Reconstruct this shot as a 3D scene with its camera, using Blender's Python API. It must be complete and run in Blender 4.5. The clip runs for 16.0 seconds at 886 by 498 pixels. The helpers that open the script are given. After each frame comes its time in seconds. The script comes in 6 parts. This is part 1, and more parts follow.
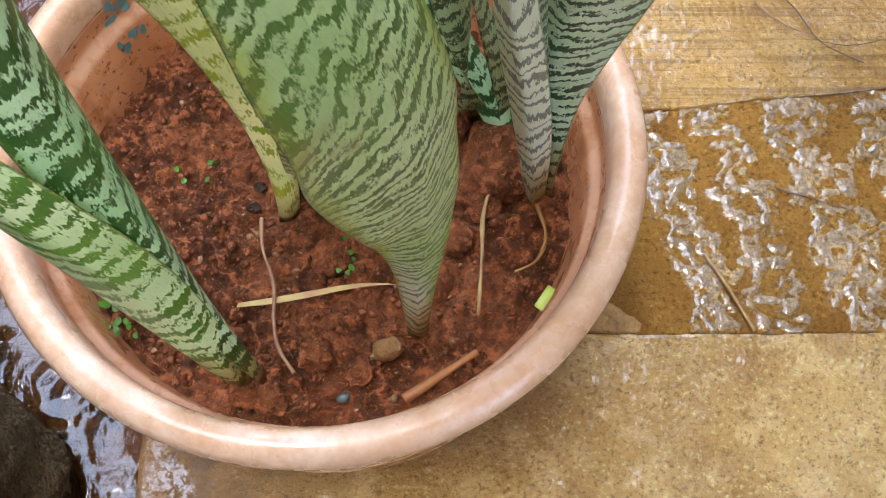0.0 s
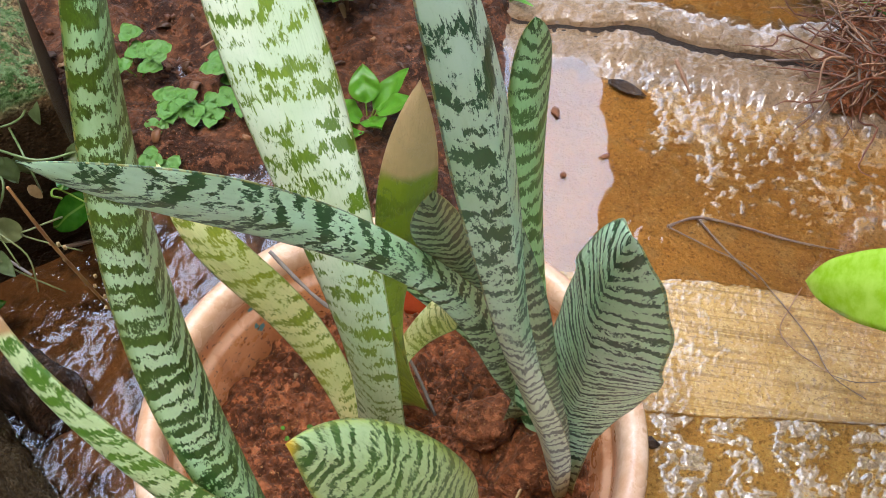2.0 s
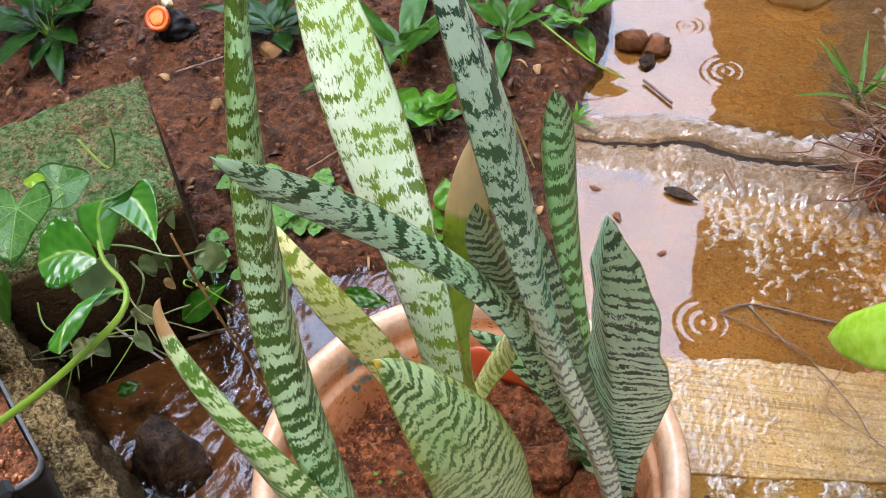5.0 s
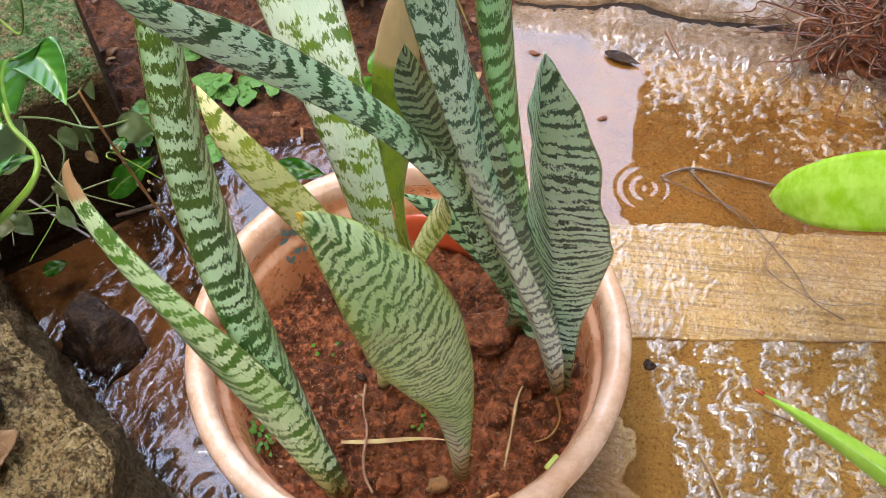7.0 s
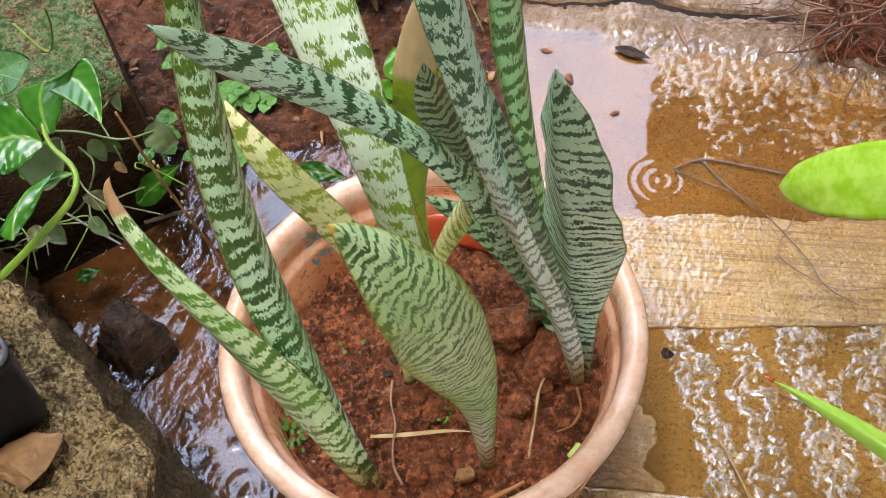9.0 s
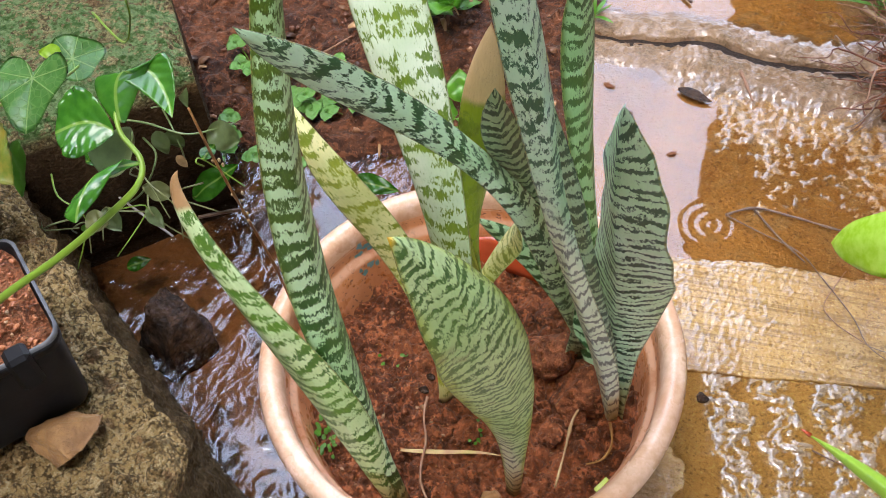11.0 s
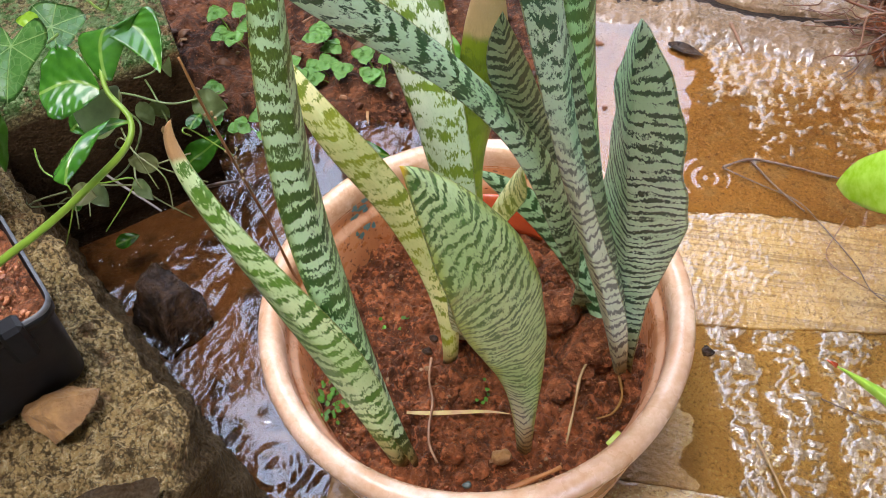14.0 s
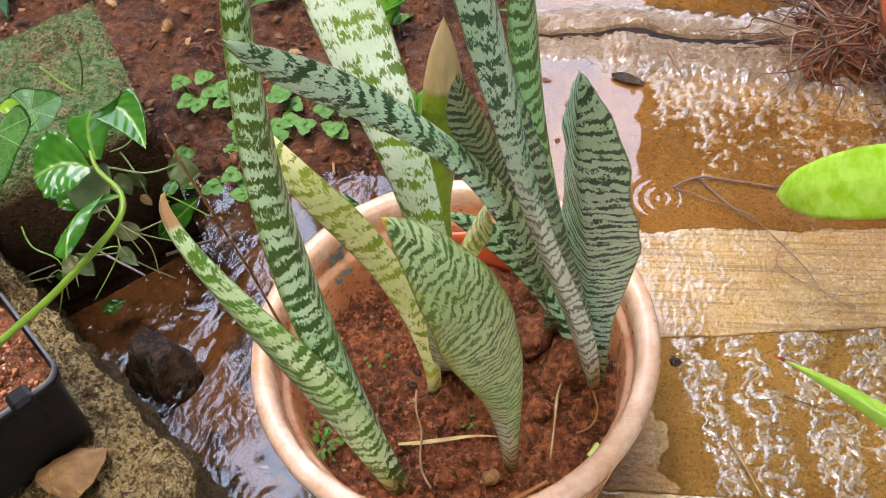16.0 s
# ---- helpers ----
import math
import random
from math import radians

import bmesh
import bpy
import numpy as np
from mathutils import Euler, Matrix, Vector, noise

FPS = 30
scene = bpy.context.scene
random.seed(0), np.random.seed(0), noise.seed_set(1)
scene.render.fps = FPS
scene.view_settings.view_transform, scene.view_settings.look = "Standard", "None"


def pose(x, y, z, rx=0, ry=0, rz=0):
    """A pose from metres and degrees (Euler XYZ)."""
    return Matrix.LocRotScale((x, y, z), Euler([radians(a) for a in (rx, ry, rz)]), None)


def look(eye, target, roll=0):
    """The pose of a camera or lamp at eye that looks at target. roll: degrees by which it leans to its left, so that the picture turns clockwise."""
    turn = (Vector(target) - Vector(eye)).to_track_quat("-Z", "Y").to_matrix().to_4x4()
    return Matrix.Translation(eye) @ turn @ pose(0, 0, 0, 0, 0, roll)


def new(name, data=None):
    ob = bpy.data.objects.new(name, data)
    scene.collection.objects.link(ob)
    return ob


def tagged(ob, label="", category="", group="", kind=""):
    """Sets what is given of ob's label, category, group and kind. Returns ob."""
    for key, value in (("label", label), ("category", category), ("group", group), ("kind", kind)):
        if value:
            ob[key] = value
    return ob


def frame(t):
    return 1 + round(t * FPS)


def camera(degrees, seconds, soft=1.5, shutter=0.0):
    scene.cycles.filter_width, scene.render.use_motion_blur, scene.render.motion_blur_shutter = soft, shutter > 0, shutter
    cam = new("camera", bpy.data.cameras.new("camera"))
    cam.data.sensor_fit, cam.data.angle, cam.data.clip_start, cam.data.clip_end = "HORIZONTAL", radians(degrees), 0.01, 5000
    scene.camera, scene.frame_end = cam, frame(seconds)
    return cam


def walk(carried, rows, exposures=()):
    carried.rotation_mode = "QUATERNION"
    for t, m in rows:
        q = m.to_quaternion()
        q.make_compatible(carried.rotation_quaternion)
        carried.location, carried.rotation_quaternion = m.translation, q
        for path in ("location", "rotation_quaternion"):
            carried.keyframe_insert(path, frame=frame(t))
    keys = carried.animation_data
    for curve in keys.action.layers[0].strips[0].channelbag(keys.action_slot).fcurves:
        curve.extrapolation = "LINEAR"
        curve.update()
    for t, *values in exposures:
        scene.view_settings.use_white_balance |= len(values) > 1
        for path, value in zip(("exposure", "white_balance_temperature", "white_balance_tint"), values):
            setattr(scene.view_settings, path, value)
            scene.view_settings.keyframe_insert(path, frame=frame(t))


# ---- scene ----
EXPO = 1.84
SOFT = 0.9
cam = camera(44.25, 16.0, soft=SOFT)
# seconds, place in metres, turn in degrees
ROWS = [
    (0.0, 0.0594, -0.2603, 0.6535, 23.73, -0.25, 0.00),
    (0.5, 0.0670, -0.2440, 0.6926, 26.08, 1.03, -0.98),
    (1.0, 0.0709, -0.2354, 0.7366, 28.58, 2.57, -1.12),
    (1.5, 0.0745, -0.2282, 0.7893, 30.47, 2.88, 0.28),
    (2.0, 0.0771, -0.2654, 0.8284, 32.79, 0.09, 9.35),
    (2.5, 0.0992, -0.3254, 0.8610, 35.43, -4.34, 20.97),
    (3.0, 0.1236, -0.3581, 0.9009, 39.43, 0.13, 19.66),
    (5.5, 0.1191, -0.3865, 0.9007, 40.71, 4.93, 11.01),
    (6.0, 0.1185, -0.3879, 0.8915, 38.32, 4.91, 10.62),
    (6.5, 0.1161, -0.3788, 0.8869, 37.11, 4.76, 10.07),
    (7.0, 0.1212, -0.3779, 0.8710, 34.46, 3.03, 8.82),
    (7.5, 0.1145, -0.3991, 0.8761, 32.96, 2.51, 9.62),
    (8.0, 0.1148, -0.4064, 0.8893, 33.24, 2.71, 10.14),
    (8.5, 0.1190, -0.4047, 0.8954, 33.54, 3.41, 9.70),
    (9.0, 0.1227, -0.3893, 0.8974, 33.97, 4.75, 7.97),
    (9.5, 0.1157, -0.3926, 0.9010, 34.55, 4.46, 8.09),
    (12.0, 0.1270, -0.3950, 0.9045, 35.77, 3.84, 16.83),
    (12.5, 0.1327, -0.3846, 0.8961, 35.23, 4.85, 16.86),
    (13.0, 0.1310, -0.3855, 0.8969, 34.81, 5.43, 15.92),
    (13.5, 0.1237, -0.3896, 0.8910, 34.66, 5.03, 13.41),
    (14.0, 0.1053, -0.4046, 0.8772, 34.58, 3.90, 11.34),
    (14.5, 0.0943, -0.4063, 0.8653, 34.34, 3.60, 8.59),
    (15.0, 0.0857, -0.4119, 0.8724, 34.18, 4.32, 5.96),
    (15.5, 0.0933, -0.4252, 0.9027, 35.92, 5.35, 5.53),
    (16.0, 0.1087, -0.4352, 0.9222, 36.13, 5.42, 6.16),
]
walk(cam, [(r[0], pose(*r[1:])) for r in ROWS], exposures=[(0.0, EXPO - 0.03, 6250, 14), (1.5, EXPO - 0.03, 6400, 13), (3.0, EXPO, 6200, 12), (5.5, EXPO + 0.03, 6350, 16), (9.0, EXPO + 0.04, 6450, 17), (13.0, EXPO + 0.06, 6350, 17), (15.0, EXPO + 0.05, 6600, 17), (16.0, EXPO + 0.05, 6600, 17)])

# ---- light ----
world = bpy.data.worlds.new("sky")
scene.world = world
world.use_nodes = True
wn, wl = world.node_tree.nodes, world.node_tree.links
SUN_EL, SUN_AZ = 76.0, -160.0   # degrees; azimuth from +y towards +x
sky = wn.new("ShaderNodeTexSky")
sky.sky_type = "NISHITA"
sky.sun_disc = False
sky.sun_elevation = radians(SUN_EL)
sky.sun_rotation = radians(SUN_AZ)
sky.air_density, sky.dust_density, sky.ozone_density = 1.0, 1.6, 1.0
cloud = wn.new("ShaderNodeMix")   # an even layer of rain cloud over the clear sky
cloud.data_type = "RGBA"
cloud.inputs[0].default_value = 0.75
cloud.inputs[7].default_value = (11.3, 13.3, 17.0, 1)
wl.new(sky.outputs[0], cloud.inputs[6])
wl.new(cloud.outputs[2], wn["Background"].inputs[0])
wn["Background"].inputs[1].default_value = 0.15
sun = new("sun", bpy.data.lights.new("sun", "SUN"))
sun.data.energy, sun.data.angle, sun.data.color = 0.65, radians(25), (1.0, 0.93, 0.80)
away = Vector((math.sin(radians(SUN_AZ)) * math.cos(radians(SUN_EL)), math.cos(radians(SUN_AZ)) * math.cos(radians(SUN_EL)), math.sin(radians(SUN_EL))))
sun.matrix_world = look(away * 5, (0, 0, 0))


# ---- materials ----
WARM = (1.07, 0.87)   # all surface colours lean to red earth: factors for red and blue


class Nodes:
    """A short way to write a node material."""

    def __init__(self, name):
        self.m = bpy.data.materials.new(name)
        self.m.use_nodes = True
        self.t = self.m.node_tree
        self.b = self.t.nodes["Principled BSDF"]
        self.co = self.t.nodes.new("ShaderNodeTexCoord").outputs["Object"]

    def put(self, socket, value):
        if isinstance(value, bpy.types.NodeSocket):
            self.t.links.new(value, socket)
        else:
            colour = isinstance(value, tuple) and len(value) == 3 and socket.type == "RGBA"
            socket.default_value = (min(value[0] * WARM[0], 0.9), value[1], value[2] * WARM[1], 1) if colour else value

    def set(self, **kw):
        for k, v in kw.items():
            self.put(self.b.inputs[k.replace("_", " ")], v)
        return self

    def noise(self, scale, detail=4, rough=0.55, vector=None, distortion=0.0):
        n = self.t.nodes.new("ShaderNodeTexNoise")
        self.put(n.inputs["Vector"], vector or self.co)
        n.inputs["Scale"].default_value, n.inputs["Detail"].default_value = scale, detail
        n.inputs["Roughness"].default_value, n.inputs["Distortion"].default_value = rough, distortion
        return n.outputs["Fac"]

    def voronoi(self, scale, feature="F1", vector=None):
        n = self.t.nodes.new("ShaderNodeTexVoronoi")
        n.feature = feature
        self.put(n.inputs["Vector"], vector or self.co)
        n.inputs["Scale"].default_value = scale
        return n.outputs["Distance"]

    def math(self, op, a, b=0.0):
        n = self.t.nodes.new("ShaderNodeMath")
        n.operation = op
        self.put(n.inputs[0], a)
        self.put(n.inputs[1], b)
        return n.outputs[0]

    def step(self, v, lo, hi):
        n = self.t.nodes.new("ShaderNodeMapRange")
        n.interpolation_type = "SMOOTHSTEP"
        self.put(n.inputs["Value"], v)
        n.inputs["From Min"].default_value, n.inputs["From Max"].default_value = lo, hi
        return n.outputs[0]

    def mix(self, f, a, b):
        n = self.t.nodes.new("ShaderNodeMix")
        n.data_type = "RGBA"
        self.put(n.inputs[0], f)
        self.put(n.inputs[6], a)
        self.put(n.inputs[7], b)
        return n.outputs[2]

    def stretch(self, sx, sy, sz, vector=None, rz=0.0):
        n = self.t.nodes.new("ShaderNodeMapping")
        self.put(n.inputs["Vector"], vector or self.co)
        n.inputs["Scale"].default_value = (sx, sy, sz)
        n.inputs["Rotation"].default_value = (0, 0, radians(rz))
        return n.outputs[0]

    def uv(self, name):
        n = self.t.nodes.new("ShaderNodeUVMap")
        n.uv_map = name
        return n.outputs[0]

    def split(self, v):
        n = self.t.nodes.new("ShaderNodeSeparateXYZ")
        self.put(n.inputs[0], v)
        return n.outputs

    def island(self):
        return self.t.nodes.new("ShaderNodeNewGeometry").outputs["Random Per Island"]

    def chance(self):
        return self.t.nodes.new("ShaderNodeObjectInfo").outputs["Random"]

    def bump(self, height, strength=0.5, distance=0.002):
        n = self.t.nodes.new("ShaderNodeBump")
        self.put(n.inputs["Height"], height)
        n.inputs["Strength"].default_value, n.inputs["Distance"].default_value = strength, distance
        self.put(self.b.inputs["Normal"], n.outputs[0])
        return self


def leaf_material(name, pale, dark, freq, jag=1.0, cover=0.1, speck=1.4, patchy=1.2, chevron=1.2, coarse=0.5, drift=2.2, tip=None, tip_at=1.1, edge=None, rust=None, gloss=0.28, soft=0.24, under=None, under_at=0.64, top=None):
    """Cross-banded blade: dark bands of uneven width with toothed edges, gathered in groups over a pale ground."""
    n = Nodes(name)
    uv, st = n.uv("uv"), n.uv("st")
    u, v, _ = n.split(uv)
    s_, t_, _ = n.split(st)
    side = n.math("ABSOLUTE", n.math("SUBTRACT", s_, 0.5))
    big = n.noise(1, 2, 0.5, n.stretch(48, 20, 1, uv))
    saw = n.noise(1, 4, 0.75, n.stretch(560, 70, 1, uv))
    fine = n.noise(1, 4, 0.75, n.stretch(800, 230, 1, uv))
    patch = n.noise(1, 3, 0.6, n.stretch(120, 90, 1, uv))
    tint = n.noise(1, 3, 0.55, n.stretch(22, 12, 1, uv))
    bend = n.math("ADD", n.math("MULTIPLY", big, drift), n.math("MULTIPLY", side, -chevron))
    phase = n.math("ADD", n.math("MULTIPLY", v, freq), n.math("ADD", bend, n.math("MULTIPLY", saw, jag)))
    wave = n.math("SINE", n.math("MULTIPLY", phase, 6.283))
    half = n.math("SINE", n.math("MULTIPLY", phase, 14.6))
    group = n.math("SINE", n.math("MULTIPLY", n.math("ADD", n.math("MULTIPLY", v, freq * 0.37), n.math("ADD", n.math("MULTIPLY", bend, 0.7), n.math("MULTIPLY", saw, jag * 0.5))), 6.283))
    w = n.math("ADD", n.math("MULTIPLY", wave, 0.75), n.math("ADD", n.math("MULTIPLY", group, coarse), n.math("MULTIPLY", half, 0.28)))
    w = n.math("ADD", w, n.math("ADD", n.math("MULTIPLY", n.math("SUBTRACT", fine, 0.5), speck * 2), n.math("MULTIPLY", n.math("SUBTRACT", patch, 0.5), patchy * 2)))
    f = n.step(w, cover - soft, cover + soft)
    ground = n.mix(n.step(tint, 0.3, 0.7), pale, tuple(c * k for c, k in zip(pale, (0.72, 0.84, 0.68))))
    ground = n.mix(n.math("MULTIPLY", n.step(fine, 0.50, 0.66), 0.30), ground, tuple(c * k for c, k in zip(pale, (0.55, 0.72, 0.50))))
    deep = n.mix(n.step(n.math("ADD", n.math("MULTIPLY", tint, 0.6), n.math("MULTIPLY", fine, 0.4)), 0.38, 0.62), dark, tuple(c * k for c, k in zip(dark, (1.9, 1.6, 1.4))))
    if top:   # the bands turn olive towards the tip
        deep = n.mix(n.step(n.math("ADD", t_, n.math("MULTIPLY", n.math("SUBTRACT", tint, 0.5), 0.4)), 0.35, 0.70), deep, n.mix(n.step(fine, 0.4, 0.6), top, tuple(k * 0.6 for k in top)))
    c = n.mix(f, ground, deep)
    if under:   # rolled leaf's pale underside towards the base; TALL's lit fold is painted in too
        turned = n.math("SUBTRACT", 1.0, n.step(n.math("ADD", t_, n.math("MULTIPLY", s_, 0.16)), under_at - 0.06, under_at + 0.06))
        stripe = n.step(n.math("ADD", n.math("MULTIPLY", group, 0.35), n.math("ADD", wave, n.math("MULTIPLY", n.math("SUBTRACT", fine, 0.5), 1.4))), 0.15, 0.75)
        c = n.mix(turned, c, n.mix(n.math("MULTIPLY", stripe, 0.88), under, tuple(k * 0.14 for k in under)))
    if edge:
        c = n.mix(n.math("MULTIPLY", n.step(n.math("ADD", side, n.math("MULTIPLY", n.math("SUBTRACT", tint, 0.5), 0.35)), 0.36, 0.52), 0.8), c, n.mix(f, edge, tuple(k * 0.45 for k in edge)))
    if rust:
        c = n.mix(n.math("MULTIPLY", n.step(n.noise(1, 3, 0.6, n.stretch(40, 26, 1, uv)), 0.60, 0.74), 0.6), c, rust)
    c = n.mix(n.math("MULTIPLY", n.step(side, 0.478, 0.494), 0.75), c, n.mix(n.step(fine, 0.45, 0.55), tuple(k * 0.9 for k in dark), (0.34, 0.33, 0.09)))
    if tip:
        end = n.step(n.math("ADD", t_, n.math("MULTIPLY", n.math("SUBTRACT", big, 0.5), 0.08)), tip_at - 0.012, tip_at + 0.012)
        c = n.mix(end, c, n.mix(n.noise(1, 4, 0.6, n.stretch(120, 60, 1, uv)), tip, tuple(k * 0.62 for k in tip)))
    c = n.mix(n.step(n.math("ADD", t_, n.math("MULTIPLY", patch, 0.03)), 0.015, 0.09), n.mix(f, (0.36, 0.31, 0.12), (0.11, 0.10, 0.035)), c)
    n.set(Base_Color=c, Roughness=n.math("ADD", gloss, n.math("MULTIPLY", fine, 0.22)))
    ridge = n.noise(1, 3, 0.6, n.stretch(240, 16, 1, uv))
    n.bump(n.math("ADD", n.math("ADD", ridge, n.math("MULTIPLY", big, 1.2)), n.math("MULTIPLY", f, -0.30)), 0.5, 0.0018)
    return n.m


def simple(name, a, b, scale, rough, bump=0.4, depth=0.002, detail=6, spec=0.5, metal=0.0):
    n = Nodes(name)
    k = n.noise(scale, detail, 0.6)
    n.set(Base_Color=n.mix(n.step(k, 0.3, 0.7), a, b), Roughness=rough, Metallic=metal)
    n.b.inputs["Specular IOR Level"].default_value = spec
    n.bump(n.noise(scale * 4, 5, 0.65), bump, depth)
    return n.m


GREY = leaf_material("leaf_grey", (0.45, 0.69, 0.48), (0.020, 0.072, 0.022), 84, 1.1, 0.08, 2.0, 1.6, 1.2, 0.40)
UPRIGHT = leaf_material("leaf_upright", (0.43, 0.70, 0.42), (0.030, 0.100, 0.020), 72, 1.1, 0.12, 2.0, 1.6, 0.9, 0.35, edge=(0.10, 0.20, 0.02))
BROAD = leaf_material("leaf_broad", (0.62, 0.84, 0.70), (0.012, 0.058, 0.028), 96, 0.9, 0.30, 1.9, 2.0, 2.6, 0.40, 3.2)
FINE = leaf_material("leaf_fine", (0.53, 0.70, 0.38), (0.048, 0.135, 0.028), 112, 1.1, 0.22, 2.4, 2.4, 1.0, 0.15, 5.0, tip=(0.75, 0.50, 0.03), tip_at=0.985, edge=(0.36, 0.45, 0.03), rust=(0.27, 0.22, 0.11), soft=0.50, under=(0.62, 0.68, 0.50), under_at=0.24)
DARK = leaf_material("leaf_dark", (0.56, 0.79, 0.52), (0.022, 0.088, 0.014), 84, 1.4, -0.04, 2.6, 2.0, 0.4, 0.55, edge=(0.14, 0.24, 0.018), top=(0.10, 0.19, 0.014))
BENT = leaf_material("leaf_bent", (0.60, 0.83, 0.65), (0.018, 0.072, 0.026), 66, 1.6, 0.22, 2.8, 2.4, 0.8, 0.45, 3.6)
TALL = leaf_material("leaf_tall", (0.60, 0.82, 0.70), (0.018, 0.082, 0.040), 72, 1.8, 0.32, 3.4, 3.0, 0.8, 0.40, 4.2, under=(0.68, 0.80, 0.67))
SIDE = leaf_material("leaf_side", (0.65, 0.81, 0.47), (0.065, 0.180, 0.018), 80, 1.4, 0.12, 2.6, 2.4, 0.4, 0.5, tip=(0.55, 0.33, 0.15), tip_at=0.86)
PALE = leaf_material("leaf_pale", (0.70, 0.80, 0.66), (0.100, 0.190, 0.014), 88, 1.7, 0.46, 3.6, 3.4, 0.9, 0.45)
YELLOW = leaf_material("leaf_yellow", (0.84, 0.83, 0.46), (0.18, 0.26, 0.022), 74, 1.4, 0.36, 3.0, 2.6, 0.4, 0.4)
# tall leaf's paint again, darkened for the shade inside its fold
INNER_SHADED = leaf_material("leaf_inner_shaded", (0.36, 0.52, 0.38), (0.012, 0.046, 0.020), 84, 1.1, -0.10, 2.2, 1.8, 1.0, 0.50)
SHORT = leaf_material("leaf_short", (0.40, 0.55, 0.39), (0.014, 0.052, 0.020), 92, 1.0, 0.10, 1.8, 1.6, 1.4, 0.35)
OLIVE = leaf_material("leaf_olive", (0.30, 0.37, 0.018), (0.10, 0.17, 0.010), 40, 1.0, 0.3, 1.8, 1.8, 0.5, 0.3, tip=(0.70, 0.50, 0.27), tip_at=0.85, rust=(0.10, 0.04, 0.01))


def pot_material():
    n = Nodes("washed_terracotta")
    x, y, z = n.split(n.co)
    big, fine = n.noise(14, 5), n.noise(120, 5, 0.65)
    c = n.mix(n.step(big, 0.35, 0.7), (0.58, 0.305, 0.155), (0.49, 0.225, 0.10))
    bloom = n.step(n.math("ADD", z, n.math("MULTIPLY", n.math("SUBTRACT", big, 0.5), 0.03)), 0.166, 0.196)
    bloom = n.math("MULTIPLY", bloom, n.math("ADD", 0.45, n.math("MULTIPLY", n.step(n.noise(26, 5, 0.65), 0.35, 0.65), 0.55)))
    c = n.mix(n.math("MULTIPLY", bloom, 0.95), c, n.mix(n.step(fine, 0.3, 0.7), (0.75, 0.56, 0.45), (0.61, 0.41, 0.29)))
    stain = n.step(n.noise(38, 4, 0.6), 0.66, 0.72)
    c = n.mix(n.math("MULTIPLY", stain, 0.55), c, (0.42, 0.20, 0.08))
    n.set(Base_Color=c, Roughness=n.math("ADD", 0.12, n.math("MULTIPLY", n.step(n.noise(30, 4, 0.6), 0.35, 0.65), 0.30)), Specular_IOR_Level=0.7)
    return n.bump(n.math("ADD", fine, n.math("MULTIPLY", n.noise(45, 3), 1.2)), 0.22, 0.0015).m


def pot_inside():
    n = Nodes("muddy_terracotta")
    c = n.mix(n.step(n.noise(20, 5), 0.3, 0.7), (0.66, 0.31, 0.155), (0.52, 0.22, 0.10))
    c = n.mix(n.step(n.noise(260, 3, 0.6), 0.58, 0.66), c, (0.20, 0.085, 0.048))
    z = n.split(n.co)[2]
    c = n.mix(n.math("MULTIPLY", n.math("MULTIPLY", n.step(z, 0.1655, 0.168), n.math("SUBTRACT", 1.0, n.step(z, 0.1725, 0.176))), 0.8), c, (0.60, 0.36, 0.25))
    c = n.mix(n.math("MULTIPLY", n.step(n.noise(1, 4, 0.6, n.stretch(38, 38, 9)), 0.52, 0.66), 0.7), c, (0.40, 0.155, 0.06))
    n.set(Base_Color=c, Roughness=n.math("ADD", 0.14, n.math("MULTIPLY", n.noise(60, 4, 0.6), 0.3)))
    return n.bump(n.noise(70, 4), 0.25, 0.0015).m


def soil_material(name, a, b, wet=0.35, grain=90, silt=None, spec=0.5):
    """Crumbly wet earth: light grains, gaps with their shade painted in, damp gloss."""
    n = Nodes(name)
    k, m, g = n.noise(grain * 0.3, 5, 0.6), n.noise(grain * 1.6, 5, 0.65), n.noise(grain * 5, 4, 0.7)
    c = n.mix(n.step(k, 0.42, 0.58), a, b)
    c = n.mix(n.math("MULTIPLY", n.step(m, 0.50, 0.62), 0.8), c, tuple(v * 1.9 for v in a))
    c = n.mix(n.math("MULTIPLY", n.step(n.math("SUBTRACT", 1.0, m), 0.54, 0.66), 0.6), c, tuple(v * 0.22 for v in b))
    c = n.mix(n.step(g, 0.61, 0.67), c, tuple(min(v * 3.2, 0.6) for v in a))
    if silt:
        bed = n.mix(n.step(n.noise(17, 4, 0.6), 0.42, 0.56), tuple(v * 0.30 for v in silt), silt)   # random dark patches stand in for shade on the channel bed, silt between
        c = n.mix(n.step(n.math("MULTIPLY", n.split(n.co)[2], -1.0), 0.002, 0.012), c, bed)
    n.set(Base_Color=c, Roughness=n.math("ADD", wet - 0.2, n.math("MULTIPLY", m, 0.5)))
    n.b.inputs["Specular IOR Level"].default_value = spec
    return n.bump(n.math("ADD", n.math("ADD", k, m), n.math("MULTIPLY", g, 0.5)), 1.0, 0.009).m


